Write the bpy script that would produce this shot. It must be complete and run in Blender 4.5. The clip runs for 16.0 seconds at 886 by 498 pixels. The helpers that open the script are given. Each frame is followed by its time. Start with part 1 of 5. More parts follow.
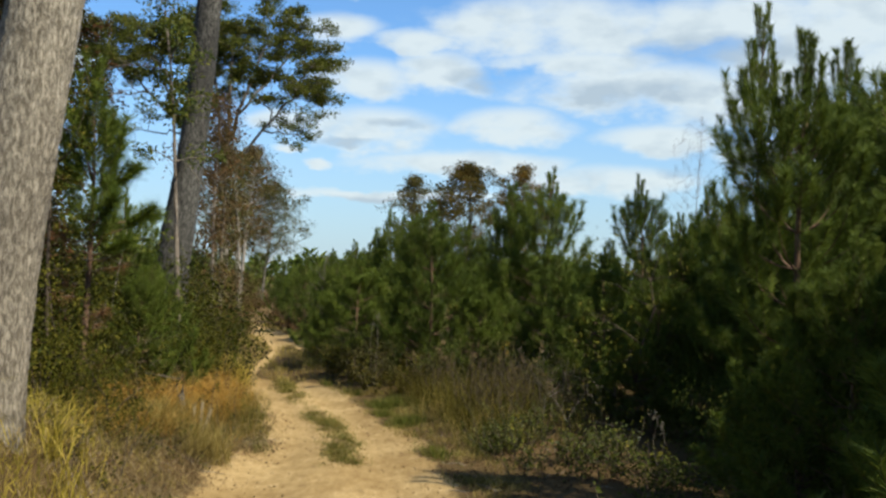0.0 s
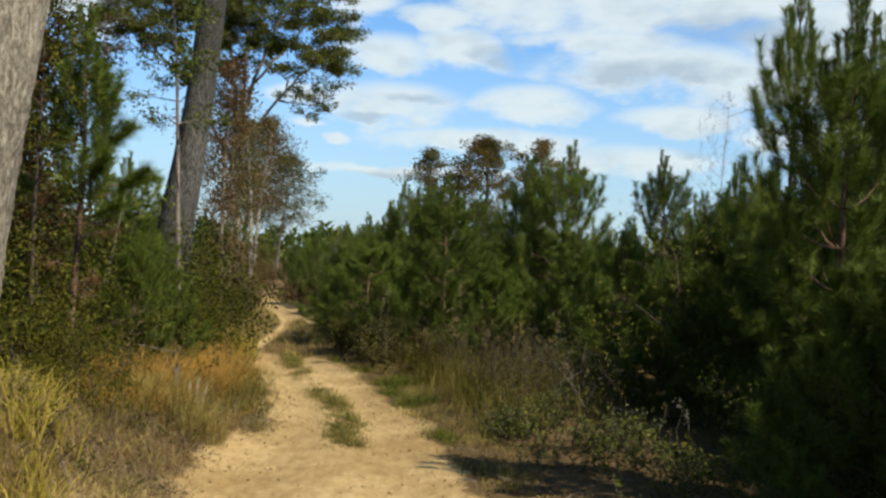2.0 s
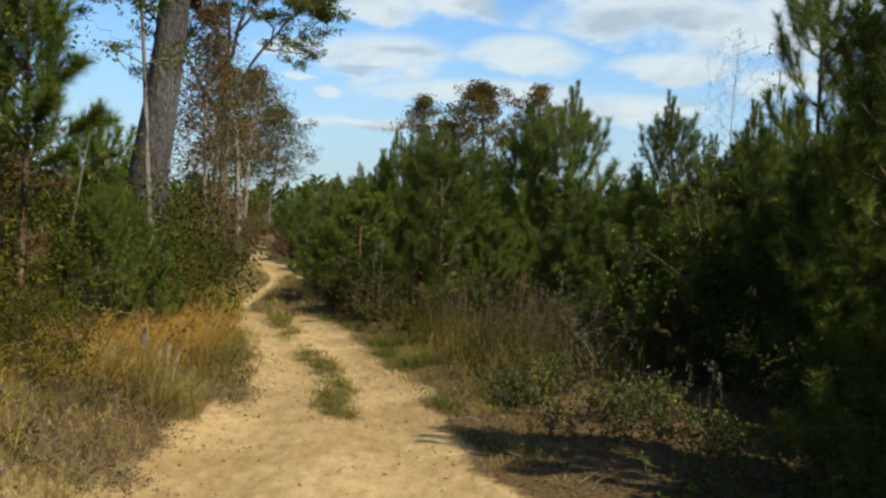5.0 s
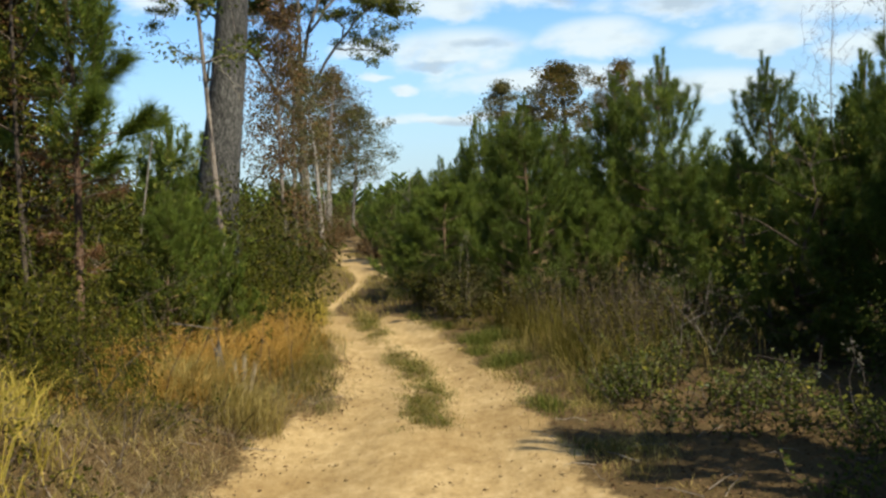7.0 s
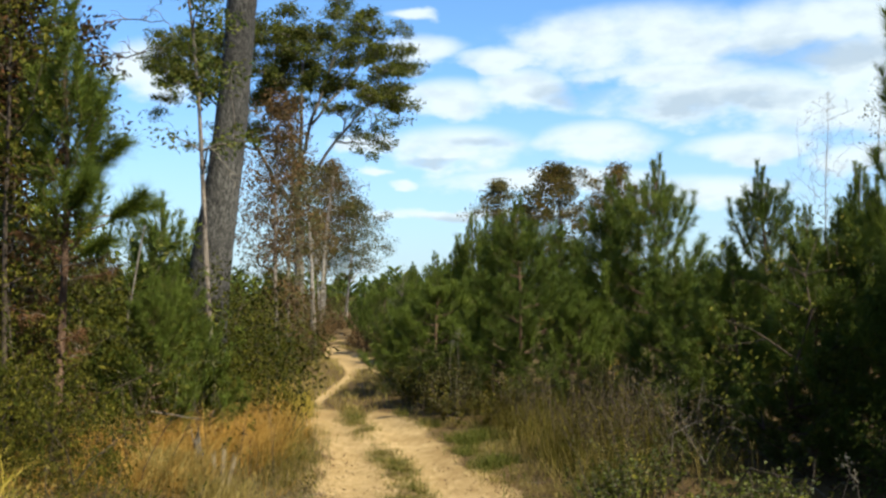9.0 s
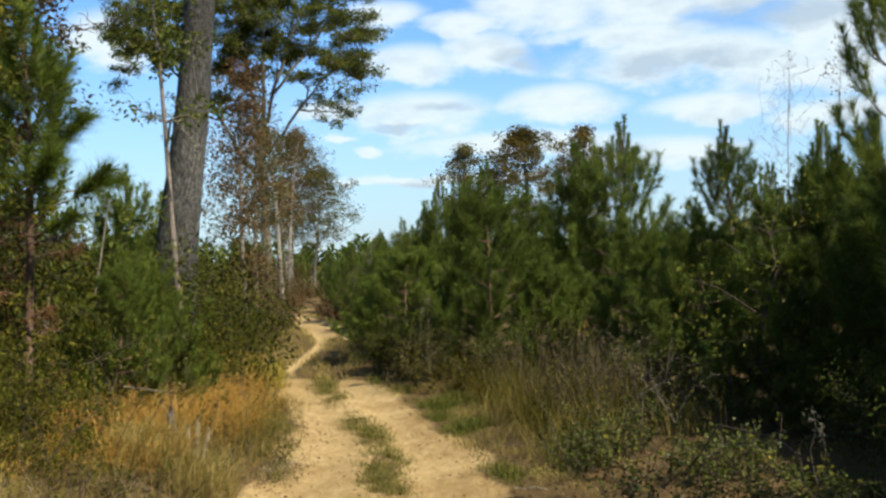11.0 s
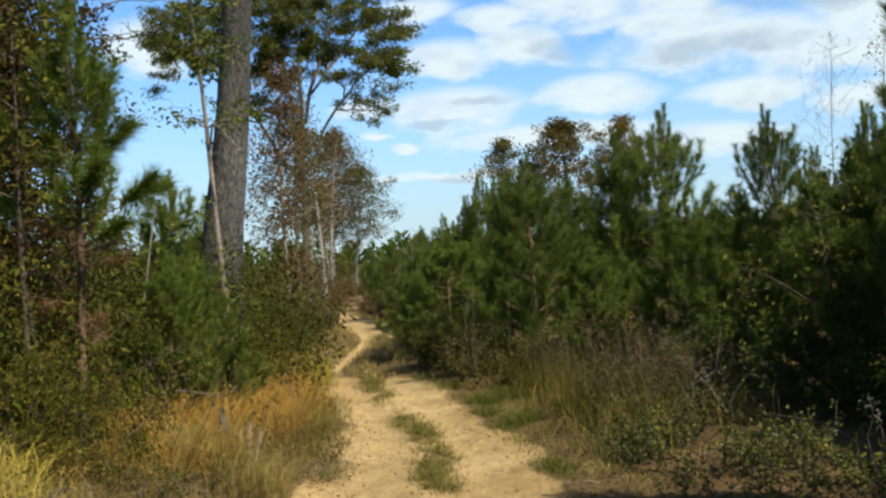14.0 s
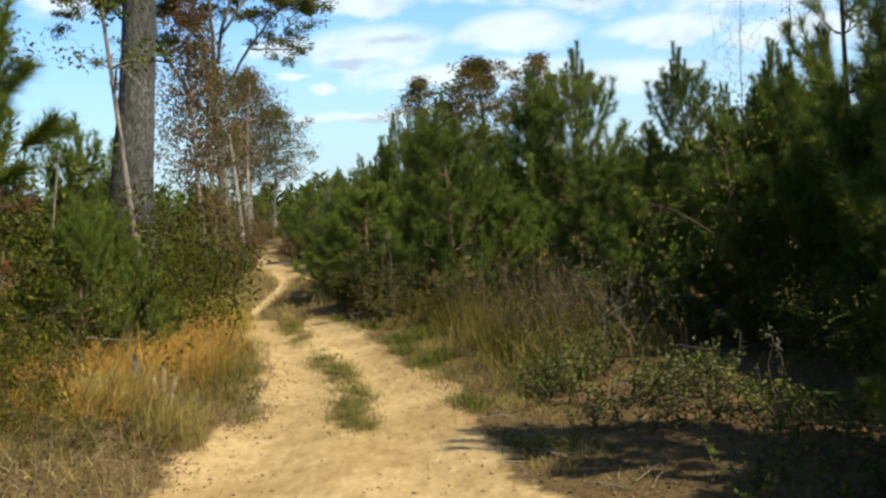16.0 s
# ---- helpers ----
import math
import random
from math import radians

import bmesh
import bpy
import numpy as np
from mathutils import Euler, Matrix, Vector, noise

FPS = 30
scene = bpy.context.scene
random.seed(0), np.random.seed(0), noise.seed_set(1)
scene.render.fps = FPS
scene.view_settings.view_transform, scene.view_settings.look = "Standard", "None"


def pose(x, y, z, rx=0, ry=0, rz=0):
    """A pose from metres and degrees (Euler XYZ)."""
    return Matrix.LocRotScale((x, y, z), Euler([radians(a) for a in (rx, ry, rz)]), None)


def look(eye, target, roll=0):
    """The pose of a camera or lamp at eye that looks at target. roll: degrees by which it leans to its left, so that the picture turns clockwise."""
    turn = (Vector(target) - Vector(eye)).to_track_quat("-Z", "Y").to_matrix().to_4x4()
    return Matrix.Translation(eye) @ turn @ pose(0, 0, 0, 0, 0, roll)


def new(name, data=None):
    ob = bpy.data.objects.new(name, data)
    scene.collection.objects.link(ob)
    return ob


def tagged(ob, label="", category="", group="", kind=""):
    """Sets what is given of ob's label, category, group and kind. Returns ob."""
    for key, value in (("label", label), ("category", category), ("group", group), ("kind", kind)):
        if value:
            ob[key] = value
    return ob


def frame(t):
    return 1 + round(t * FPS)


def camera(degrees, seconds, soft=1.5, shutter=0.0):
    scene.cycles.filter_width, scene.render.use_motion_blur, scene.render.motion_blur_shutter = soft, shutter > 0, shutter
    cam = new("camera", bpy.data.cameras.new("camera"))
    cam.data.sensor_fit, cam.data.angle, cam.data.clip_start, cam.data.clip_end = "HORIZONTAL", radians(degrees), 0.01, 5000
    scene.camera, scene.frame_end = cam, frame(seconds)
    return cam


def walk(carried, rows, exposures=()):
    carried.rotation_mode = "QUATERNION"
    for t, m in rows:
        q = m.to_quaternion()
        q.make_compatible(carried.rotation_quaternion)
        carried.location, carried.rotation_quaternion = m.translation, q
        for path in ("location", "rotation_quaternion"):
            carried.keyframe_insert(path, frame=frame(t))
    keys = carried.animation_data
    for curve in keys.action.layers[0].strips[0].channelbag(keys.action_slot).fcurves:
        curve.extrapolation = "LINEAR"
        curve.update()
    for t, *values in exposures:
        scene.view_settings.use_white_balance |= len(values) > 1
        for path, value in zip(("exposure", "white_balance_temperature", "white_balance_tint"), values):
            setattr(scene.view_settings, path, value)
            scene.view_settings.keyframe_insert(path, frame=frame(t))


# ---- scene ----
cam = camera(46.1, 16.0, soft=2.6)
PATH = [
    (0, (0.003, 0.000, 1.681), (0.0005, 1.9995, 1.7377), 1.42),
    (0.5, (-0.042, 0.128, 1.663), (-0.0299, 2.1275, 1.6744), 1.83),
    (1, (0.012, 0.316, 1.649), (-0.1135, 2.3110, 1.7067), 0.06),
    (1.5, (0.072, 0.430, 1.652), (-0.1084, 2.4207, 1.7100), -0.94),
    (2, (0.034, 0.574, 1.656), (0.0014, 2.5737, 1.6666), 2.64),
    (2.5, (-0.031, 0.720, 1.656), (0.0342, 2.7182, 1.7112), 0.80),
    (3, (0.031, 0.976, 1.609), (-0.1355, 2.9669, 1.7037), -0.71),
    (3.5, (0.101, 1.109, 1.603), (-0.1111, 3.0965, 1.6830), -0.34),
    (4, (0.003, 1.282, 1.655), (-0.0192, 3.2818, 1.6758), 2.02),
    (6.5, (-0.011, 2.010, 1.553), (-0.0887, 4.0038, 1.4194), -0.10),
    (7, (-0.030, 2.245, 1.558), (-0.2159, 4.2342, 1.4656), -2.49),
    (7.5, (0.019, 2.288, 1.540), (-0.1457, 4.2796, 1.4526), -3.32),
    (8, (-0.045, 2.343, 1.557), (-0.1892, 4.3373, 1.6061), -2.74),
    (8.5, (-0.012, 2.338, 1.563), (-0.1965, 4.3271, 1.6537), -0.29),
    (11, (-0.027, 2.316, 1.573), (-0.1358, 4.3130, 1.5964), -1.73),
    (11.5, (-0.048, 2.334, 1.576), (-0.2075, 4.3271, 1.5289), -2.53),
    (12, (-0.049, 2.335, 1.584), (-0.2570, 4.3233, 1.5456), -3.43),
    (12.5, (-0.066, 2.370, 1.580), (-0.3030, 4.3557, 1.5842), -3.77),
    (13, (-0.056, 2.338, 1.583), (-0.2921, 4.3237, 1.6095), -4.04),
    (13.5, (-0.055, 2.346, 1.588), (-0.2591, 4.3358, 1.6028), -3.68),
    (14, (-0.058, 2.318, 1.584), (-0.2439, 4.3090, 1.6012), -3.50),
    (14.5, (-0.031, 2.331, 1.579), (-0.1543, 4.3268, 1.5833), -3.58),
    (15, (-0.038, 2.314, 1.578), (-0.1445, 4.3111, 1.5471), -3.88),
    (15.5, (-0.025, 2.326, 1.574), (-0.1242, 4.3217, 1.4878), -4.06),
    (16, (-0.007, 2.311, 1.579), (-0.0487, 4.3076, 1.4710), -4.41),
]
walk(cam, [(t, look(eye, target, roll)) for t, eye, target, roll in PATH],
     [(0.0, 1.04), (4.0, 1.04), (6.4, 0.90), (7.0, 1.19), (8.0, 1.34), (11.0, 1.24), (12.5, 1.29), (13.5, 1.24), (14.5, 1.14), (15.2, 1.16), (16.0, 1.32)])

# ---- light: sun behind and to the right, broken clouds over blue ----
SUN_AZ, SUN_EL = 124.0, 48.0          # degrees clockwise from +y, and above the horizon
sun_way = Vector((math.sin(radians(SUN_AZ)) * math.cos(radians(SUN_EL)),
                  math.cos(radians(SUN_AZ)) * math.cos(radians(SUN_EL)), math.sin(radians(SUN_EL))))
sun = new("sun", bpy.data.lights.new("sun", "SUN"))
sun.data.energy, sun.data.angle, sun.data.color = 5.0, radians(0.6), (1.0, 0.93, 0.80)
sun.matrix_world = look(sun_way * 60, (0, 0, 0))

# clouds: bearing, elevation, half width, half height (radians)
CLOUDS = [(0.106, 0.237, 0.130, 0.031), (0.269, 0.242, 0.087, 0.026), (0.188, 0.183, 0.119, 0.024), (-0.010, 0.195, 0.043, 0.022),
          (-0.105, 0.231, 0.038, 0.016), (-0.078, 0.188, 0.046, 0.018), (-0.120, 0.268, 0.020, 0.006),
          (-0.074, 0.141, 0.065, 0.020), (0.062, 0.147, 0.054, 0.018), (0.207, 0.135, 0.060, 0.015), (-0.127, 0.107, 0.016, 0.005),
          (-0.158, 0.119, 0.017, 0.004), (0.155, 0.095, 0.081, 0.014), (-0.361, 0.205, 0.033, 0.028), (-0.042, 0.078, 0.125, 0.005),
          (0.300, 0.201, 0.070, 0.032), (-0.161, 0.145, 0.033, 0.011), (0.385, 0.225, 0.120, 0.070), (0.330, 0.120, 0.070, 0.016),
          (0.020, 0.110, 0.100, 0.012), (0.300, 0.160, 0.090, 0.020), (-0.030, 0.225, 0.050, 0.010), (0.130, 0.205, 0.090, 0.014)]
# grey undersides of the thicker ones
GREYS = [(-0.052, 0.146, 0.030, 0.008), (0.035, 0.192, 0.045, 0.012), (0.170, 0.180, 0.085, 0.014), (0.255, 0.215, 0.080, 0.020),
         (-0.010, 0.072, 0.150, 0.007), (0.130, 0.062, 0.120, 0.007), (0.230, 0.110, 0.060, 0.008), (-0.100, 0.128, 0.040, 0.005)]


def build_sky():
    w = bpy.data.worlds.new("world")
    scene.world = w
    w.use_nodes = True
    nt = w.node_tree
    N, K = nt.nodes, nt.links
    N.clear()

    def m(op, a, b=None, c=None):
        n = N.new("ShaderNodeMath")
        n.operation = op
        for i, v in enumerate((a, b, c)):
            if v is None:
                continue
            if isinstance(v, (int, float)):
                n.inputs[i].default_value = v
            else:
                K.new(v, n.inputs[i])
        return n.outputs[0]

    tc = N.new("ShaderNodeTexCoord")
    sep = N.new("ShaderNodeSeparateXYZ")
    K.new(tc.outputs["Generated"], sep.inputs[0])
    az = m("ARCTAN2", sep.outputs[0], sep.outputs[1])
    el = m("ARCSINE", sep.outputs[2])
    # the plane of the cloud layer
    low = m("ADD", m("MAXIMUM", sep.outputs[2], 0.0), 0.12)
    px, py = m("DIVIDE", sep.outputs[0], low), m("DIVIDE", sep.outputs[1], low)
    comb = N.new("ShaderNodeCombineXYZ")
    K.new(px, comb.inputs[0])
    K.new(py, comb.inputs[1])
    wide = N.new("ShaderNodeTexNoise")
    wide.inputs["Scale"].default_value, wide.inputs["Detail"].default_value = 1.1, 4
    K.new(comb.outputs[0], wide.inputs["Vector"])
    flat = N.new("ShaderNodeCombineXYZ")
    K.new(az, flat.inputs[0])
    K.new(m("MULTIPLY", el, 1.9), flat.inputs[1])
    fine = N.new("ShaderNodeTexNoise")
    fine.inputs["Scale"].default_value, fine.inputs["Detail"].default_value = 17.0, 8
    fine.inputs["Roughness"].default_value = 0.55
    K.new(flat.outputs[0], fine.inputs["Vector"])
    wob = N.new("ShaderNodeTexNoise")
    wob.inputs["Scale"].default_value, wob.inputs["Detail"].default_value = 7.0, 3
    K.new(flat.outputs[0], wob.inputs["Vector"])
    azw = m("ADD", m("ADD", az, m("MULTIPLY", m("SUBTRACT", wob.outputs["Fac"], 0.5), 0.055)), m("MULTIPLY", m("SUBTRACT", fine.outputs["Color"], 0.5), 0.05))
    elw = m("ADD", el, m("MULTIPLY", m("SUBTRACT", fine.outputs["Fac"], 0.5), 0.030))

    def banks(spots):
        out = None
        for a, e, ra, re in spots:
            u, v = m("DIVIDE", m("SUBTRACT", azw, a), ra), m("DIVIDE", m("SUBTRACT", elw, e), re)
            d = m("SUBTRACT", 1.1, m("ADD", m("MULTIPLY", u, u), m("MULTIPLY", v, v)))
            out = d if out is None else m("MAXIMUM", out, d)
        return out

    field, grey = banks(CLOUDS), banks(GREYS)
    ahead = m("MULTIPLY_ADD", m("ABSOLUTE", m("SUBTRACT", az, 0.1)), 3.0, -1.5)      # away from the view the broken layer goes on
    high = m("MULTIPLY_ADD", el, 6.0, -2.0)
    far_f = m("MINIMUM", m("MAXIMUM", m("MAXIMUM", ahead, high), 0.0), 1.0)
    layer = m("MULTIPLY_ADD", wide.outputs["Fac"], 6.0, -3.5)
    field = m("ADD", m("MULTIPLY", m("MAXIMUM", field, -1.5), m("SUBTRACT", 1.0, far_f)), m("MULTIPLY", layer, far_f))
    field = m("ADD", field, m("MULTIPLY", m("SUBTRACT", fine.outputs["Fac"], 0.5), 3.0))
    cover = N.new("ShaderNodeMapRange")
    cover.interpolation_type = "SMOOTHSTEP"
    for i, v in ((1, -0.62), (2, 1.02), (3, 0.0), (4, 1.0)):
        cover.inputs[i].default_value = v
    K.new(field, cover.inputs[0])
    sky = N.new("ShaderNodeTexSky")
    sky.sky_type, sky.sun_disc = "NISHITA", False
    sky.sun_elevation, sky.sun_rotation = radians(SUN_EL), radians(SUN_AZ)
    sky.air_density, sky.dust_density, sky.ozone_density = 1.0, 0.6, 2.2
    shade = N.new("ShaderNodeMapRange")          # thick middles are a little greyer
    for i, v in ((1, 0.7), (2, 2.9), (3, 0.0), (4, 1.0)):
        shade.inputs[i].default_value = v
    puff = N.new("ShaderNodeTexNoise")
    puff.inputs["Scale"].default_value, puff.inputs["Detail"].default_value = 24.0, 6
    K.new(flat.outputs[0], puff.inputs["Vector"])
    lumps = m("MULTIPLY_ADD", m("SUBTRACT", puff.outputs["Fac"], 0.5), 5.0, m("MULTIPLY", wob.outputs["Fac"], 0.9))
    under = m("MULTIPLY", m("MAXIMUM", m("ADD", grey, m("MULTIPLY", m("SUBTRACT", fine.outputs["Fac"], 0.5), 1.5)), 0.0), 2.2)
    K.new(m("ADD", m("MULTIPLY", field, 0.45), m("ADD", under, lumps)), shade.inputs[0])
    tint = N.new("ShaderNodeMix")
    tint.data_type = "RGBA"
    tint.inputs[6].default_value, tint.inputs[7].default_value = (5.95, 6.75, 7.0, 1), (3.85, 4.7, 5.35, 1)
    K.new(shade.outputs[0], tint.inputs[0])
    blue = N.new("ShaderNodeMix")
    blue.data_type, blue.blend_type = "RGBA", "MULTIPLY"
    blue.inputs[0].default_value = 1.0
    blue.inputs[7].default_value = (0.80, 1.15, 1.44, 1)
    K.new(sky.outputs[0], blue.inputs[6])
    # thin haze towards the horizon
    hz = N.new("ShaderNodeMapRange")
    for i, v in ((1, 0.0), (2, 0.20), (3, 0.80), (4, 0.0)):
        hz.inputs[i].default_value = v
    K.new(el, hz.inputs[0])
    haze = N.new("ShaderNodeMix")
    haze.data_type = "RGBA"
    haze.inputs[7].default_value = (4.2, 5.2, 6.0, 1)
    K.new(hz.outputs[0], haze.inputs[0])
    K.new(blue.outputs[2], haze.inputs[6])
    mix = N.new("ShaderNodeMix")
    mix.data_type = "RGBA"
    K.new(m("MULTIPLY", cover.outputs[0], 0.93), mix.inputs[0])
    K.new(haze.outputs[2], mix.inputs[6])
    K.new(tint.outputs[2], mix.inputs[7])
    bg = N.new("ShaderNodeBackground")
    bg.inputs[1].default_value = 0.062
    K.new(mix.outputs[2], bg.inputs[0])
    out = N.new("ShaderNodeOutputWorld")
    K.new(bg.outputs[0], out.inputs[0])


build_sky()

# ---- materials ----


def shader(name, rough=0.8, spec=0.3):
    mt = bpy.data.materials.new(name)
    mt.use_nodes = True
    nt = mt.node_tree
    b = nt.nodes["Principled BSDF"]
    b.inputs["Roughness"].default_value = rough
    b.inputs["Specular IOR Level"].default_value = spec
    return mt, nt.nodes, nt.links, b


def ramp_node(N, stops):
    r = N.new("ShaderNodeValToRGB")
    e = r.color_ramp.elements
    while len(e) < len(stops):
        e.new(0.5)
    for el, (p, c) in zip(e, stops):
        el.position, el.color = p, (*c, 1)
    return r


def noise_node(N, K, scale, detail=5, rough=0.55, vec=None, stretch=None):
    n = N.new("ShaderNodeTexNoise")
    n.inputs["Scale"].default_value, n.inputs["Detail"].default_value, n.inputs["Roughness"].default_value = scale, detail, rough
    tc = N.new("ShaderNodeTexCoord")
    src = tc.outputs["Object"] if vec is None else vec
    if stretch:
        mp = N.new("ShaderNodeMapping")
        mp.inputs["Scale"].default_value = stretch
        K.new(src, mp.inputs[0])
        src = mp.outputs[0]
    K.new(src, n.inputs["Vector"])
    return n


def leaf_material(name, cols, translucent=0.2, rough=0.7, spec=0.08):
    """Leaves or blades: each one its own tone, some light passing through."""
    mt, N, K, b = shader(name, rough, spec)
    geo, info = N.new("ShaderNodeNewGeometry"), N.new("ShaderNodeObjectInfo")
    add = N.new("ShaderNodeMath")
    add.operation = "MULTIPLY_ADD"
    add.inputs[1].default_value = 0.75
    K.new(geo.outputs["Random Per Island"], add.inputs[0])
    part_ = N.new("ShaderNodeMath")
    part_.operation = "MULTIPLY"
    part_.inputs[1].default_value = 0.25
    K.new(info.outputs["Random"], part_.inputs[0])
    K.new(part_.outputs[0], add.inputs[2])
    n = noise_node(N, K, 1.6, 3)
    mixf = N.new("ShaderNodeMath")
    mixf.operation = "MULTIPLY_ADD"
    mixf.inputs[1].default_value, mixf.inputs[2].default_value = 0.5, -0.25
    K.new(n.outputs["Fac"], mixf.inputs[0])
    tot = N.new("ShaderNodeMath")
    tot.use_clamp = True
    K.new(add.outputs[0], tot.inputs[0])
    K.new(mixf.outputs[0], tot.inputs[1])
    k = len(cols)
    r = ramp_node(N, [(i / (k - 1), c) for i, c in enumerate(cols)])
    K.new(tot.outputs[0], r.inputs[0])
    K.new(r.outputs[0], b.inputs["Base Color"])
    tr = N.new("ShaderNodeBsdfTranslucent")
    K.new(r.outputs[0], tr.inputs[0])
    mx = N.new("ShaderNodeMixShader")
    mx.inputs[0].default_value = translucent
    K.new(b.outputs[0], mx.inputs[1])
    K.new(tr.outputs[0], mx.inputs[2])
    K.new(mx.outputs[0], N["Material Output"].inputs[0])
    return mt


def bark_material(name, dark, mid, pale, ridge=26.0, flat=0.16, bump=0.6):
    """Bark: upright ridges and plates, with lichen-pale and dark patches."""
    mt, N, K, b = shader(name, 0.9, 0.15)
    fine = noise_node(N, K, ridge, 6, 0.65, stretch=(1, 1, flat))
    wide = noise_node(N, K, 1.7, 4, 0.6, stretch=(1, 1, 0.6))
    speck = noise_node(N, K, ridge * 3.2, 3, 0.7, stretch=(1, 1, 0.5))
    both = N.new("ShaderNodeMix")
    both.inputs[0].default_value = 0.36
    K.new(fine.outputs["Fac"], both.inputs[2])
    K.new(speck.outputs["Fac"], both.inputs[3])
    r = ramp_node(N, [(0.41, dark), (0.50, mid), (0.60, pale)])
    K.new(both.outputs[0], r.inputs[0])
    wr = ramp_node(N, [(0.38, (0.62, 0.60, 0.58)), (0.62, (1.12, 1.10, 1.06))])
    K.new(wide.outputs["Fac"], wr.inputs[0])
    mul = N.new("ShaderNodeMix")
    mul.data_type, mul.blend_type = "RGBA", "MULTIPLY"
    mul.inputs[0].default_value = 1.0
    K.new(r.outputs[0], mul.inputs[6])
    K.new(wr.outputs[0], mul.inputs[7])
    K.new(mul.outputs[2], b.inputs["Base Color"])
    bp = N.new("ShaderNodeBump")
    bp.inputs["Strength"].default_value, bp.inputs["Distance"].default_value = bump, 0.02
    K.new(both.outputs[0], bp.inputs["Height"])
    K.new(bp.outputs[0], b.inputs["Normal"])
    return mt


def ground_material():
    """Sandy track and leaf-littered soil, mixed by the worn strip's own mask."""
    mt, N, K, b = shader("ground_soil", 0.95, 0.1)
    tc = N.new("ShaderNodeTexCoord")
    at = N.new("ShaderNodeAttribute")
    at.attribute_name = "worn"
    big = noise_node(N, K, 0.9, 5, 0.6)
    mid = noise_node(N, K, 7.0, 10, 0.80, stretch=(1.5, 0.8, 1))
    grit = noise_node(N, K, 60.0, 4, 0.7)
    sand = ramp_node(N, [(0.33, (0.146, 0.097, 0.043)), (0.45, (0.208, 0.145, 0.063)), (0.55, (0.250, 0.179, 0.082)), (0.70, (0.323, 0.248, 0.131))])
    K.new(mid.outputs["Fac"], sand.inputs[0])
    stain = ramp_node(N, [(0.34, (0.80, 0.75, 0.66)), (0.60, (1.10, 1.09, 1.06))])
    K.new(big.outputs["Fac"], stain.inputs[0])
    sm = N.new("ShaderNodeMix")
    sm.data_type, sm.blend_type = "RGBA", "MULTIPLY"
    sm.inputs[0].default_value = 1.0
    K.new(sand.outputs[0], sm.inputs[6])
    K.new(stain.outputs[0], sm.inputs[7])
    soil = ramp_node(N, [(0.30, (0.023, 0.015, 0.006)), (0.5, (0.060, 0.039, 0.014)), (0.72, (0.119, 0.077, 0.031))])
    sx = N.new("ShaderNodeMix")
    sx.inputs[0].default_value = 0.6
    K.new(mid.outputs["Fac"], sx.inputs[2])
    K.new(grit.outputs["Fac"], sx.inputs[3])
    K.new(sx.outputs[0], soil.inputs[0])
    edge = N.new("ShaderNodeMath")          # ragged edge between the two
    edge.operation = "MULTIPLY_ADD"
    edge.inputs[1].default_value, edge.inputs[2].default_value = 0.9, -0.45
    ex = noise_node(N, K, 9.0, 5, 0.7)
    K.new(ex.outputs["Fac"], edge.inputs[0])
    ad = N.new("ShaderNodeMath")
    K.new(at.outputs["Fac"], ad.inputs[0])
    K.new(edge.outputs[0], ad.inputs[1])
    mr = N.new("ShaderNodeMapRange")
    mr.interpolation_type = "SMOOTHSTEP"
    mr.inputs[1].default_value, mr.inputs[2].default_value = 0.30, 0.62
    K.new(ad.outputs[0], mr.inputs[0])
    mx = N.new("ShaderNodeMix")
    mx.data_type = "RGBA"
    K.new(mr.outputs[0], mx.inputs[0])
    K.new(soil.outputs[0], mx.inputs[6])
    K.new(sm.outputs[2], mx.inputs[7])
    K.new(mx.outputs[2], b.inputs["Base Color"])
    bp = N.new("ShaderNodeBump")
    bp.inputs["Strength"].default_value, bp.inputs["Distance"].default_value = 0.5, 0.014
    hh = N.new("ShaderNodeMath")
    hh.operation = "MULTIPLY_ADD"
    hh.inputs[1].default_value = 0.9
    K.new(grit.outputs["Fac"], hh.inputs[0])
    K.new(mid.outputs["Fac"], hh.inputs[2])
    K.new(hh.outputs[0], bp.inputs["Height"])
    K.new(bp.outputs[0], b.inputs["Normal"])
    return mt


M_GROUND = ground_material()
M_BARK = bark_material("grey_bark", (0.076, 0.066, 0.048), (0.156, 0.139, 0.108), (0.295, 0.268, 0.212), 52.0, 0.34, 1.0)
M_BARK_DARK = bark_material("dark_bark", (0.017, 0.017, 0.016), (0.045, 0.044, 0.038), (0.102, 0.099, 0.089), 46.0, 0.40)
M_PALE = bark_material("pale_bark", (0.114, 0.098, 0.080), (0.218, 0.194, 0.161), (0.310, 0.285, 0.243), 40, 0.3, 0.3)
M_PINE_BARK = bark_material("pine_bark", (0.052, 0.032, 0.021), (0.114, 0.071, 0.044), (0.187, 0.124, 0.080), 34, 0.4, 0.4)
M_TWIG = bark_material("twig", (0.083, 0.067, 0.052), (0.156, 0.132, 0.103), (0.228, 0.202, 0.166), 60, 0.3, 0.2)
M_NEEDLE = leaf_material("pine_needles", [(0.009, 0.017, 0.002), (0.047, 0.070, 0.009), (0.091, 0.122, 0.014), (0.159, 0.186, 0.026)], 0.25, 0.6, 0.12)
M_GREYWOOD = bark_material("grey_wood", (0.056, 0.049, 0.037), (0.111, 0.099, 0.077), (0.193, 0.175, 0.140), 30, 0.4, 0.3)
M_SPLINT = bark_material("split_wood", (0.124, 0.097, 0.057), (0.232, 0.192, 0.118), (0.325, 0.278, 0.181), 44, 0.2, 0.4)
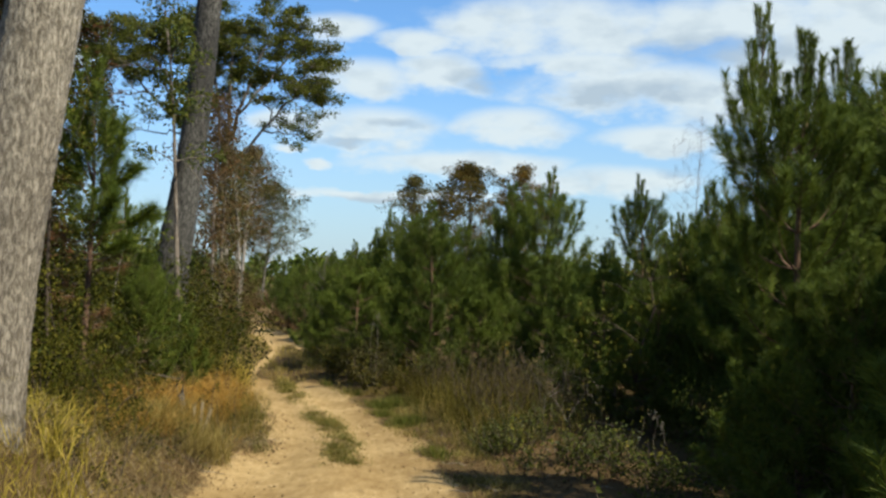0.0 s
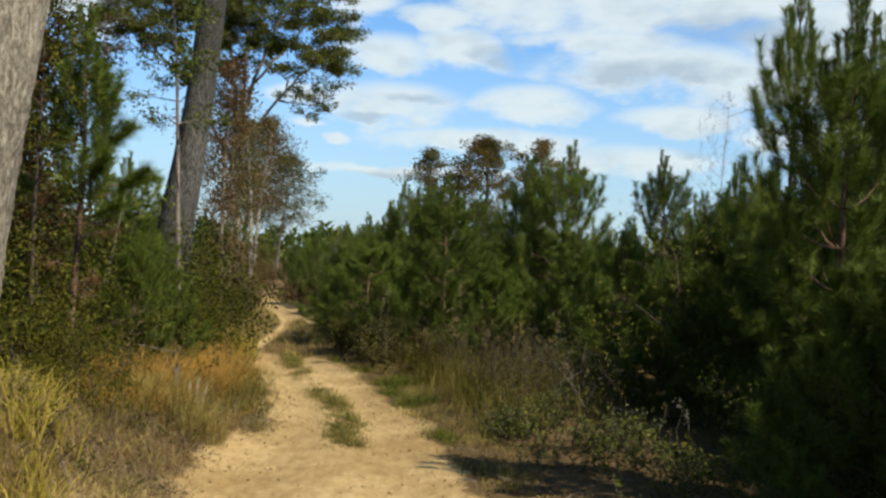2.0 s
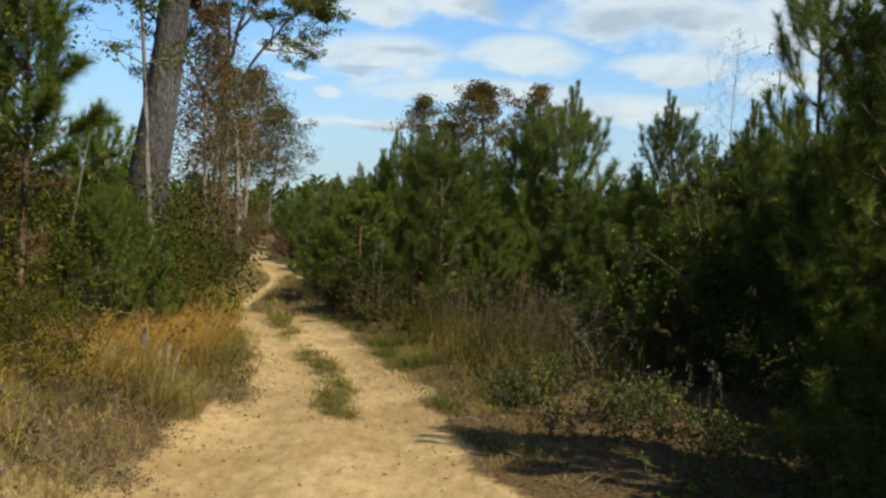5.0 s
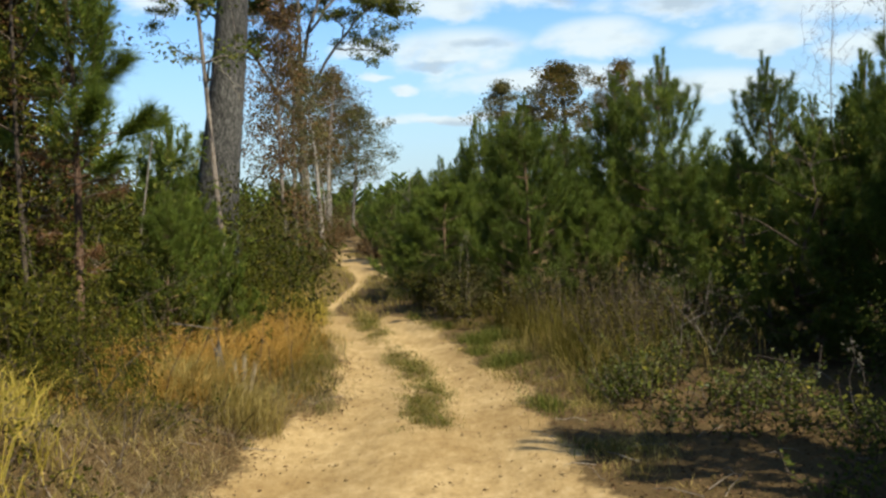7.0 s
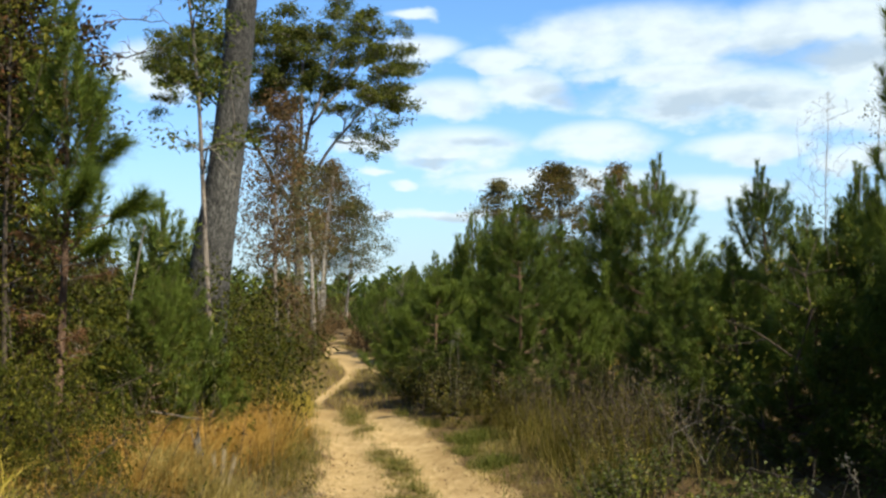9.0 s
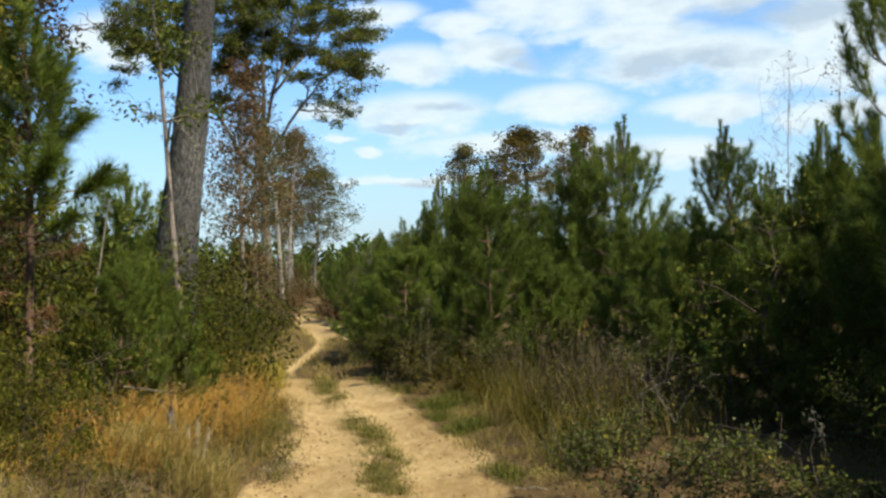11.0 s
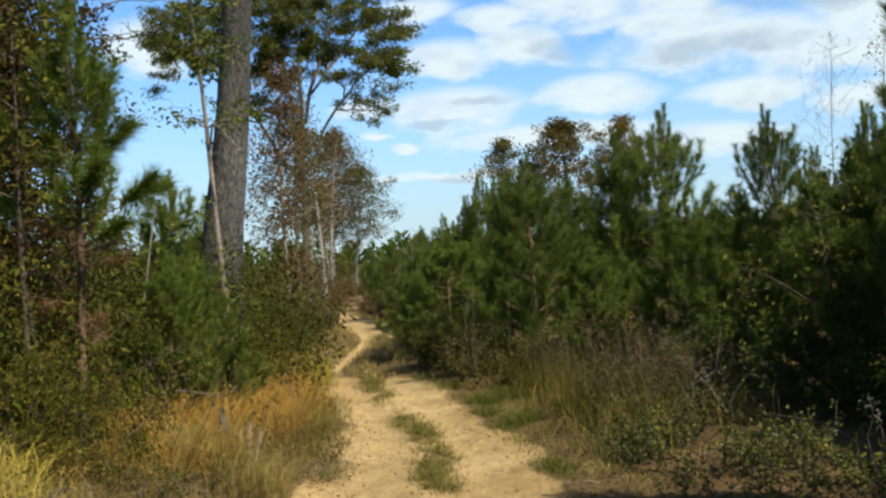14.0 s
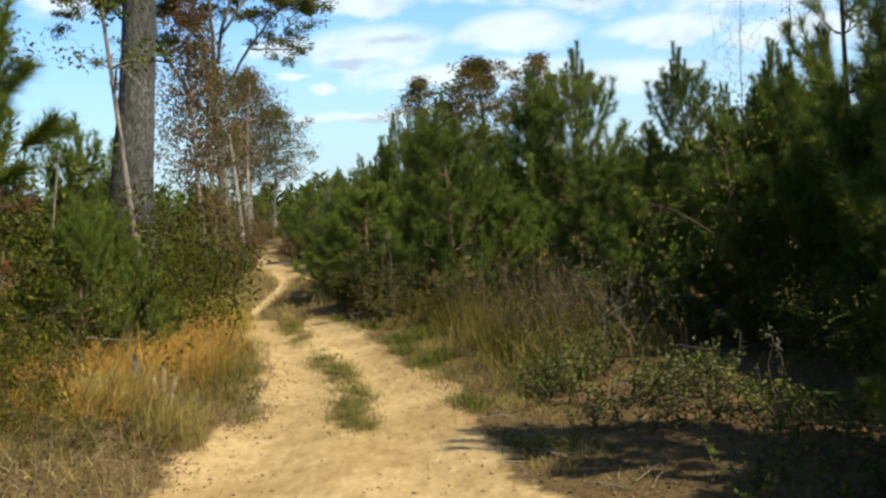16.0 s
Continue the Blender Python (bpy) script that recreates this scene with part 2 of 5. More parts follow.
M_NEEDLE_DEAD = leaf_material("dead_needles", [(0.052, 0.024, 0.009), (0.098, 0.049, 0.019), (0.140, 0.083, 0.036)], 0.2, 0.7)
M_OAK = leaf_material("oak_leaves", [(0.010, 0.018, 0.003), (0.034, 0.050, 0.008), (0.068, 0.083, 0.013), (0.111, 0.107, 0.021)], 0.36)
M_CROWN = leaf_material("crown_leaves", [(0.017, 0.026, 0.004), (0.053, 0.067, 0.010), (0.103, 0.107, 0.017), (0.163, 0.146, 0.029)], 0.40)
M_SHRUB = leaf_material("shrub_leaves", [(0.007, 0.010, 0.002), (0.024, 0.028, 0.002), (0.050, 0.050, 0.004), (0.113, 0.096, 0.012)])
M_OLIVE = leaf_material("olive_leaves", [(0.025, 0.028, 0.007), (0.051, 0.053, 0.014), (0.084, 0.075, 0.022), (0.112, 0.077, 0.025)])
M_BROWN = leaf_material("brown_leaves", [(0.028, 0.030, 0.008), (0.054, 0.036, 0.013), (0.085, 0.047, 0.016), (0.124, 0.072, 0.028)])
M_RUST = leaf_material("rust_leaves", [(0.021, 0.026, 0.006), (0.049, 0.044, 0.009), (0.096, 0.062, 0.013), (0.150, 0.080, 0.015)])
M_LIME = leaf_material("lime_leaves", [(0.026, 0.037, 0.005), (0.047, 0.055, 0.006), (0.085, 0.085, 0.010), (0.137, 0.112, 0.016)])
M_BROOM = leaf_material("broomsedge", [(0.120, 0.062, 0.012), (0.251, 0.131, 0.021), (0.366, 0.211, 0.044), (0.470, 0.318, 0.099)], 0.3, 0.6)
M_STRAW = leaf_material("straw_grass", [(0.086, 0.069, 0.016), (0.158, 0.125, 0.029), (0.236, 0.180, 0.053), (0.300, 0.237, 0.085)], 0.3, 0.6)
M_YGRASS = leaf_material("yellow_grass", [(0.099, 0.091, 0.013), (0.206, 0.172, 0.022), (0.321, 0.246, 0.041), (0.381, 0.295, 0.075)], 0.35, 0.5)
M_MAT = leaf_material("matted_straw", [(0.056, 0.039, 0.019), (0.112, 0.082, 0.039), (0.185, 0.139, 0.068), (0.273, 0.211, 0.108)], 0.2, 0.7)
M_HERB = leaf_material("herb_leaves", [(0.014, 0.020, 0.002), (0.037, 0.050, 0.005), (0.069, 0.080, 0.008), (0.106, 0.106, 0.013)], 0.35, 0.5, 0.2)
M_GRASS = leaf_material("green_grass", [(0.028, 0.037, 0.005), (0.054, 0.065, 0.009), (0.093, 0.096, 0.016), (0.150, 0.129, 0.036)], 0.3, 0.55)
M_WEED = leaf_material("weed_stems", [(0.022, 0.023, 0.003), (0.047, 0.044, 0.005), (0.081, 0.066, 0.009), (0.122, 0.087, 0.014)], 0.3, 0.65)
M_VINE = leaf_material("vine_leaves", [(0.012, 0.015, 0.003), (0.027, 0.027, 0.007), (0.053, 0.028, 0.010), (0.096, 0.037, 0.015)], 0.3)
M_STEM = bark_material("shrub_stem", (0.026, 0.020, 0.013), (0.054, 0.041, 0.028), (0.088, 0.071, 0.052), 60, 0.3, 0.2)
M_LITTER = leaf_material("dry_leaves", [(0.032, 0.019, 0.008), (0.075, 0.042, 0.019), (0.122, 0.075, 0.037), (0.177, 0.123, 0.070)], 0.1, 0.8)
M_WHITE = leaf_material("seed_fluff", [(0.093, 0.084, 0.058), (0.129, 0.118, 0.086), (0.160, 0.147, 0.111)], 0.3, 0.8)
M_YELLOW = leaf_material("yellow_leaves", [(0.181, 0.103, 0.015), (0.249, 0.156, 0.026), (0.300, 0.218, 0.046)], 0.4, 0.6)
M_CLOD = leaf_material("earth_crumbs", [(0.120, 0.080, 0.036), (0.190, 0.132, 0.060), (0.260, 0.190, 0.095)], 0.0, 0.95)

# ---- mesh helpers ----
rng = np.random.default_rng(7)


def lerp(pairs, v):
    return float(np.interp(v, [p[0] for p in pairs], [p[1] for p in pairs]))


class Soup:
    """Gathers tubes, leaves and needles into one mesh."""

    def __init__(self):
        self.v, self.f, self.n = [], [], 0

    def add(self, verts, faces):
        self.v.append(np.asarray(verts, float))
        self.f.extend((faces + self.n).tolist())
        self.n += len(verts)

    def tube(self, pts, radii, sides=6, cap=True):
        pts = np.asarray(pts, float)
        radii = np.asarray(radii, float)
        way = np.gradient(pts, axis=0)
        way /= np.linalg.norm(way, axis=1)[:, None] + 1e-9
        side = np.cross(way, (0.31, 0.91, 0.27))
        side /= np.linalg.norm(side, axis=1)[:, None] + 1e-9
        up = np.cross(side, way)
        a = np.linspace(0, 2 * np.pi, sides, endpoint=False)
        ring = pts[:, None] + radii[:, None, None] * (np.cos(a)[None, :, None] * side[:, None] + np.sin(a)[None, :, None] * up[:, None])
        k, s = len(pts), sides
        i = np.arange(k - 1)[:, None] * s
        j = np.arange(s)[None]
        f = np.stack([i + j, i + (j + 1) % s, i + s + (j + 1) % s, i + s + j], -1).reshape(-1, 4)
        self.add(ring.reshape(-1, 3), f)

    def leaves(self, at, way, length, width, fold=0.22):
        """One folded, pointed leaf at each place."""
        k = len(at)
        way = way / (np.linalg.norm(way, axis=1)[:, None] + 1e-9)
        side = np.cross(way, rng.normal(size=(k, 3)))
        side /= np.linalg.norm(side, axis=1)[:, None] + 1e-9
        nor = np.cross(side, way)
        L, W = np.broadcast_to(length, k)[:, None], np.broadcast_to(width, k)[:, None]
        mid = at + way * L * 0.45
        v = np.stack([at, mid + side * W * 0.5 + nor * W * fold, at + way * L, mid - side * W * 0.5 + nor * W * fold], 1)
        self.add(v.reshape(-1, 3), np.arange(4 * k).reshape(-1, 4))

    def needles(self, at, way, length, width):
        k = len(at)
        way = way / (np.linalg.norm(way, axis=1)[:, None] + 1e-9)
        side = np.cross(way, rng.normal(size=(k, 3)))
        side /= np.linalg.norm(side, axis=1)[:, None] + 1e-9
        L, W = np.broadcast_to(length, k)[:, None], np.broadcast_to(width, k)[:, None]
        v = np.stack([at - side * W * 0.5, at + side * W * 0.5, at + way * L], 1)
        self.add(v.reshape(-1, 3), np.arange(3 * k).reshape(-1, 3))

    def blades(self, at, lean, height, width, bend=0.5):
        """Grass blades: a bent strip of two quads and a tip each."""
        k = len(at)
        H, W = np.broadcast_to(height, k)[:, None], np.broadcast_to(width, k)[:, None]
        B = np.broadcast_to(bend, k)[:, None]
        a = rng.uniform(0, 2 * np.pi, k)
        side = np.stack([np.cos(a), np.sin(a), 0 * a], 1)
        up = np.array([0, 0, 1.0])
        p1 = at + up * H * 0.5 + lean * H * 0.25 * B
        p2 = at + up * H * (0.92 - 0.22 * B) + lean * H * 0.85 * B
        v = np.stack([at - side * W * 0.5, at + side * W * 0.5, p1 + side * W * 0.42, p1 - side * W * 0.42, p2], 1)
        base = np.arange(k)[:, None] * 5
        quads = (base + [0, 1, 2, 3])
        tris = (base + [3, 2, 4])
        self.v.append(v.reshape(-1, 3))
        self.f.extend((quads + self.n).tolist())
        self.f.extend((tris + self.n).tolist())
        self.n += 5 * k

    def mesh(self, name, material, smooth=False):
        me = bpy.data.meshes.new(name)
        me.from_pydata(np.concatenate(self.v).tolist() if self.v else [], [], self.f)
        me.materials.append(material)
        if smooth:
            me.polygons.foreach_set("use_smooth", [True] * len(me.polygons))
        me.update()
        return me


def part(name, data, parent, label=""):
    ob = new(name, data)
    ob.parent = parent
    return tagged(ob, label)


def thing(name, label, category, at=(0, 0, 0), group="", kind=""):
    ob = new(name)
    ob.location = at
    return tagged(ob, label, category, group, kind)


def unit(k):
    d = rng.normal(size=(k, 3))
    return d / np.linalg.norm(d, axis=1)[:, None]


def curve(p, q, sag=0.0, wob=0.0, k=7):
    """Points from p to q, arched by sag and shaken by wob."""
    s = np.linspace(0, 1, k)[:, None]
    p, q = np.asarray(p, float), np.asarray(q, float)
    out = p + (q - p) * s
    out[:, 2] += (sag * 4 * s * (1 - s))[:, 0]
    if wob:
        out[1:-1] += rng.normal(size=(k - 2, 3)) * wob
    return out


# ---- the lie of the land ----
TRACK_LEFT = [(-8, -2.1), (7.5, -2.0), (10.5, -1.85), (12.5, -2.1), (14.5, -2.65), (16.5, -3.2), (18, -3.6), (20, -3.75),
              (22.5, -3.95), (25, -4.25), (28.7, -5.2), (33, -6.7), (44, -8.0), (50, -8.6), (55, -7.4), (62, -4.5), (80, 4)]
TRACK_RIGHT = [(-8, 1.3), (6.0, 0.72), (7.5, 0.38), (8.8, 0.08), (9.9, -0.14), (11.2, -0.38), (12.7, -0.75), (14.5, -1.18), (16.2, -1.93), (18, -2.3),
               (20, -2.35), (22.5, -2.6), (25, -3.0), (28.7, -4.1), (33, -5.6), (44, -7.1), (50, -7.6), (55, -6.2), (62, -3.2), (80, 5.5)]

# the grassy strip between the ruts
STRIP_Y, STRIP_X = [9.4, 10.2, 11.1, 12.0, 13.1, 15.4, 17.0, 18.5, 20.0], [-0.84, -0.95, -1.10, -1.30, -1.55, -2.25, -2.62, -2.95, -3.1]
STRIP_RUN, STRIP_FILL = [9.15, 9.45, 10.8, 11.15, 11.5, 12.9, 13.3, 14.3, 14.7, 16.3, 16.6, 20.0], [0.0, 1.0, 1.0, 0.4, 1.0, 1.0, 0.15, 0.15, 0.8, 0.8, 0.6, 0.6]


def land(x, y):
    """Height of the ground and how worn it is."""
    x, y = np.asarray(x, float), np.asarray(y, float)
    l = np.interp(y, [p[0] for p in TRACK_LEFT], [p[1] for p in TRACK_LEFT])
    r = np.interp(y, [p[0] for p in TRACK_RIGHT], [p[1] for p in TRACK_RIGHT])
    w = r - l
    s = (x - l) / w                                  # 0 at the left edge, 1 at the right
    wob = 0.10 * np.sin(y * 1.3) + 0.07 * np.sin(y * 2.9 + 1) + 0.05 * np.sin(y * 6.1 + x)
    tight = 0.17 - 0.10 * np.clip((y - 16) / 2, 0, 1) * np.clip(1 - (y - 23) / 3, 0, 1)
    rut_l, rut_r = np.exp(-((s - 0.25) / tight) ** 2), np.exp(-((s - 0.73) / tight) ** 2)
    inside = 1 / (1 + np.exp(-np.clip((np.minimum(x - l, r - x) + wob * 0.8) / 0.09, -50, 50)))
    far = np.clip((y - 16) / 3.0, 0, 1)
    strip = 0.8 * np.exp(-((x - np.interp(y, STRIP_Y, STRIP_X) - 0.04 * np.sin(4.3 * y)) / 0.17) ** 4) * np.interp(y, STRIP_RUN, STRIP_FILL)
    grass_far = far * np.clip(1 - 1.25 * rut_l - np.where(y > 24, 1.0, 0.25) * rut_r - np.clip((y - 24) / 3, 0, 0.75) * np.clip(1 - (y - 30) / 5, 0, 1), 0, 1)
    gap = np.exp(-((y - 17.3) / 0.9) ** 2) * 0.55
    fade = np.clip((y - 33) / 10, 0, 0.45)
    worn = inside * np.clip(1 - 0.85 * strip - 0.9 * grass_far - gap - fade, 0, 1)
    z = -0.05 * inside * (rut_l + rut_r) + 0.015 * np.sin(x * 2.1 + y) + 0.02 * np.sin(y * 0.8)
    off = np.interp(y, [6.2, 8.5], [0.20, 0.25])
    bank = 1 / (1 + np.exp(-np.clip(((l - x) - off) / (0.28 * off + 0.03), -50, 50)))
    z = z + bank * (0.42 * np.clip(1 - (y - 7) / 8, 0.25, 1) + 0.14 * np.clip((7.2 - y) / 1.5, 0, 1) + 0.04 * np.sin(x * 3 + y * 2.3))
    z = z + 0.50 * np.exp(-(((x + 2.85) / 0.80) ** 2 + ((y - 5.5) / 1.3) ** 2))      # root mound of the big tree
    right = np.clip((x - r - 0.3) / 1.2, 0, 1)
    z = z + right * 0.08 + 0.03 * np.sin(x * 1.7) * right
    return z, worn


def height(x, y):
    return float(land(x, y)[0])


def build_ground():
    xs = np.unique(np.concatenate([np.arange(-5, 3.01, 0.07), np.arange(-14, -5, 0.4), np.arange(3, 14, 0.4),
                                   np.linspace(14, 60, 14), -np.linspace(14, 60, 14), np.linspace(70, 2200, 8), -np.linspace(70, 2200, 8)]))
    ys = np.unique(np.concatenate([np.arange(5, 18, 0.08), np.arange(18, 36, 0.2), np.arange(36, 70, 1.0), np.arange(-8, 5, 0.5),
                                   np.linspace(75, 2400, 14), -np.linspace(9, 2400, 14)]))
    X, Y = np.meshgrid(xs, ys)
    Z, Wn = land(X, Y)
    near = (np.abs(X) < 14) & (Y > -9) & (Y < 80)
    Z = np.where(near, Z, 0.0)
    small = 0.004 * rng.normal(size=Z.shape) * ((X > -5) & (X < 3) & (Y > 5) & (Y < 18))
    Z = Z + small
    Wn = np.where(near, Wn, 0)
    a, b = X.shape
    i = np.arange(a - 1)[:, None] * b + np.arange(b - 1)[None]
    f = np.stack([i, i + 1, i + b + 1, i + b], -1).reshape(-1, 4)
    me = bpy.data.meshes.new("ground")
    me.from_pydata(np.stack([X, Y, Z], -1).reshape(-1, 3).tolist(), [], f.tolist())
    at = me.attributes.new("worn", "FLOAT", "POINT")
    at.data.foreach_set("value", Wn.ravel().astype(np.float32))
    me.polygons.foreach_set("use_smooth", [True] * len(me.polygons))
    me.materials.append(M_GROUND)
    me.update()
    tagged(new("ground", me), "sandy two-rut trail through littered brown woodland soil", "ground", kind="structure")


build_ground()

# ---- trees ----


def rough_trunk(name, axis, radii, material, sides=72, step=0.035, ridge=0.018, flare=0.0, parent=None, seed=0, sunk=0.0):
    """A thick trunk along axis with furrowed bark in the mesh itself."""
    axis = np.asarray(axis, float)
    s = np.concatenate([[0], np.cumsum(np.linalg.norm(np.diff(axis, axis=0), axis=1))])
    t = np.arange(0, s[-1], step)
    P = np.stack([np.interp(t, s, axis[:, c]) for c in range(3)], 1)
    k = 15
    pad = np.pad(P, ((k, k), (0, 0)), "edge")
    P[2:-2] = np.stack([np.convolve(pad[:, c], np.ones(2 * k + 1) / (2 * k + 1), "valid") for c in range(3)], 1)[2:-2]
    R = np.interp(t, s, radii)
    a = np.linspace(0, 2 * np.pi, sides, endpoint=False)
    T, A = np.meshgrid(t, a, indexing="ij")
    lump = 0.025 * np.sin(2 * A + T * 0.9 + seed) + 0.02 * np.sin(3 * A - T * 1.7 + seed * 2)
    lobes = flare * np.exp(-np.maximum(T - sunk, 0) / 0.28) * (1 + 0.45 * np.sin(5 * A + seed))
    fur = np.zeros_like(T)
    for j in range(len(t)):
        for i in range(0, sides):
            fur[j, i] = noise.noise((math.cos(a[i]) * 15.0 + seed, math.sin(a[i]) * 15.0, t[j] * 9.0))
    fine = rng.normal(size=T.shape) * 0.12
    rad = R[:, None] * (1 + lump + lobes) + ridge * (np.abs(fur) * 1.6 - 0.4 + fine)
    ring = P[:, None] + np.stack([np.cos(A) * rad, np.sin(A) * rad, 0 * rad], -1)
    n, m = T.shape
    i = np.arange(n - 1)[:, None] * m
    j = np.arange(m)[None]
    f = np.stack([i + j, i + (j + 1) % m, i + m + (j + 1) % m, i + m + j], -1).reshape(-1, 4)
    me = bpy.data.meshes.new(name)
    me.from_pydata(ring.reshape(-1, 3).tolist(), [], f.tolist())
    me.polygons.foreach_set("use_smooth", [True] * len(me.polygons))
    me.materials.append(material)
    me.update()
    return part(name, me, parent)


def grow(trunk_nodes, trunk_r, tips, twig_r=0.008, arch=0.12, wob=0.05, sides=5, soup=None, thick=0.016):
    """Limbs from a trunk out to every tip, each forking off the nearest fit limb. Returns the mesh soup."""
    soup = soup or Soup()
    nodes = [(np.asarray(p, float), r) for p, r in zip(trunk_nodes, trunk_r)]
    base = np.asarray(trunk_nodes[-1], float)
    order = sorted(range(len(tips)), key=lambda i: -np.linalg.norm(np.asarray(tips[i]) - base) * rng.uniform(0.6, 1.3))
    for i in order:
        q = np.asarray(tips[i], float)
        P = np.array([n[0] for n in nodes])
        d = q - P
        dist = np.linalg.norm(d, axis=1)
        cost = dist + np.maximum(0, 0.35 * dist - d[:, 2]) * 0.9
        cost[dist < 0.02] = 1e9
        b = int(np.argmin(cost))
        p, r = nodes[b]
        length = dist[b]
        k = max(4, int(length / 0.35) + 3)
        c = curve(p, q, arch * length * rng.uniform(-0.3, 1.0), wob * min(length, 2.5) * 0.5, k)
        r0 = min(r * 0.72, twig_r * 1.4 + thick * length)
        rr = np.linspace(r0, twig_r * 0.6, k)
        soup.tube(c, rr, sides)
        for cc, rc in zip(c[1:-1], rr[1:-1]):
            nodes.append((cc, rc))
    return soup


def pads(soup, centres, per, spread, leaf, flat=0.55, droop=0.1, slim=0.5):
    """Clumps of leaves, looser at their rims."""
    for c in centres:
        k = int(per * rng.uniform(0.6, 1.35))
        off = unit(k) * (rng.random(k) ** 0.5)[:, None] * np.array([1, 1, flat]) * spread * rng.uniform(0.7, 1.25)
        way = off * 0.8 + unit(k) * spread * 0.7 + np.array([0, 0, -droop * spread])
        soup.leaves(np.asarray(c) + off, way, leaf * rng.uniform(0.6, 1.25, k), leaf * slim * rng.uniform(0.7, 1.2, k))
    return soup


def pine_mesh(h, spread, seed, shoots=1.0, low=0.05, leaders=1, per=150, needle=0.15, thick=0.0055, gap=1.0, top=1.0):
    """Trunk and crown of a young pine: whorls of upswept branches that end in foxtails of needles, candles at the top."""
    global rng
    rng = np.random.default_rng(seed)
    wood, green = Soup(), Soup()
    axis = np.array([[0.03 * h * math.sin(2.3 * s + seed) * s, 0.03 * h * math.cos(1.9 * s + seed) * s, h * s * 0.93] for s in np.linspace(0, 1, 10)])
    wood.tube(axis, np.linspace(0.010 * h + 0.008, 0.008, 10), 8)

    def brush(c, dens=1.0, rad=1.0, fwd=1.0):
        """Needles round the shoot along the points c, thickest towards its tip."""
        c = np.asarray(c, float)
        seg = np.linalg.norm(np.diff(c, axis=0), axis=1)
        run = np.concatenate([[0], np.cumsum(seg)])
        k = max(8, int(per * dens * run[-1] / 0.32))
        u = run[-1] * (1 - rng.random(k) ** 1.5)
        at = np.stack([np.interp(u, run, c[:, i]) for i in range(3)], 1)
        b = np.clip(np.searchsorted(run, u) - 1, 0, len(seg) - 1)
        d = (np.diff(c, axis=0) / (seg[:, None] + 1e-9))[b]
        out = unit(k)
        out -= np.sum(out * d, axis=1)[:, None] * d
        out /= np.linalg.norm(out, axis=1)[:, None] + 1e-9
        way = out + rng.uniform(0.5, 1.5, k)[:, None] * fwd * d + np.array([0, 0, -0.04])
        green.needles(at, way, needle * rad * rng.uniform(0.7, 1.15, k), thick)

    def sweep(p, out, L, up, k=6):
        """A branch that leaves p level and turns up at its end."""
        q = p + out * L + np.array([0, 0, up])
        mid = p + out * L * 0.80 + np.array([0, 0, 0.10 * up])
        t = np.linspace(0, 1, k)[:, None]
        return (1 - t) ** 2 * p + 2 * t * (1 - t) * mid + t ** 2 * q

    z = low * h
    while z < 0.79 * h:
        s = z / h
        reach = spread * (1.02 - s) * (0.55 + 0.75 * min(1, max(0, s - low) / 0.15 + 0.35))
        n = int(rng.integers(5, 8))
        a0 = rng.uniform(0, 6.28)
        p = np.array([np.interp(z, axis[:, 2], axis[:, c]) for c in range(3)])
        for j in range(n):
            a = a0 + 6.28 * j / n + rng.normal() * 0.25
            L = max(0.16, reach * rng.uniform(0.55, 1.2))
            out = np.array([math.cos(a), math.sin(a), 0.0])
            c = sweep(p, out, L, L * (0.30 + 0.55 * s) + rng.uniform(0.10, 0.30), 7)
            wood.tube(c, np.linspace(0.005 + 0.006 * L, 0.003, 7), 5)
            brush(c[3:], 1.1, 1.0)
            for _ in range(max(1, int(L * 5.2 * shoots + 0.9))):
                u = rng.uniform(0.35, 0.92)
                b = np.array([np.interp(u, np.linspace(0, 1, 7), c[:, k2]) for k2 in range(3)])
                side = np.cross(out, (0, 0, 1)) * rng.choice([-1, 1])
                w = out * rng.uniform(0.4, 1.0) + side * rng.uniform(0.4, 1.0)
                e = sweep(b, w / np.linalg.norm(w), rng.uniform(0.10, 0.26), rng.uniform(0.14, 0.34), 4)
                wood.tube(e, [0.004, 0.0035, 0.003, 0.002], 4)
                brush(e, 1.1, 0.95)
        z += rng.uniform(0.070, 0.095) * h * (1.08 - 0.45 * s) * gap
    # candles: upright clubs round the leader, and on each leader of a forked top
    for j in range(leaders):
        off = np.zeros(3) if j == 0 else np.array([math.cos(2.4 * j + seed) * 0.30, math.sin(2.4 * j + seed) * 0.30, -0.14 - 0.08 * j])
        tip = axis[-1] + off + np.array([0, 0, 0.07 * h])
        base = axis[-1] + off * 0.4 - np.array([0, 0, 0.30])
        c = curve(base, tip, 0, 0.0, 5)
        wood.tube(c, np.linspace(0.013, 0.004, 5), 5)
        brush(c[2:], 1.0, 0.62, 1.3)
        for drop, reach, n in ((0.28, 0.08, 4), (0.50, 0.13, 5), (0.74, 0.19, 6), (1.0, 0.26, 6)):
            a0 = rng.uniform(0, 6.28)
            for q in range(n if j == 0 else n - 2):
                a = a0 + 6.28 * q / n + rng.normal() * 0.3
                p = tip - np.array([0, 0, drop * top * rng.uniform(0.9, 1.1)])
                p[:2] = [np.interp(p[2], axis[:, 2], axis[:, i]) for i in range(2)] if j == 0 else p[:2]
                e = sweep(p, np.array([math.cos(a), math.sin(a), 0]), reach * top * rng.uniform(0.7, 1.2), rng.uniform(0.30, 0.48) * top, 5)
                wood.tube(e, [0.007, 0.006, 0.005, 0.004, 0.003], 4)
                brush(e[1:], 1.0, 0.66, 1.2)
                brush(e[3:], 0.9, 0.60, 1.5)
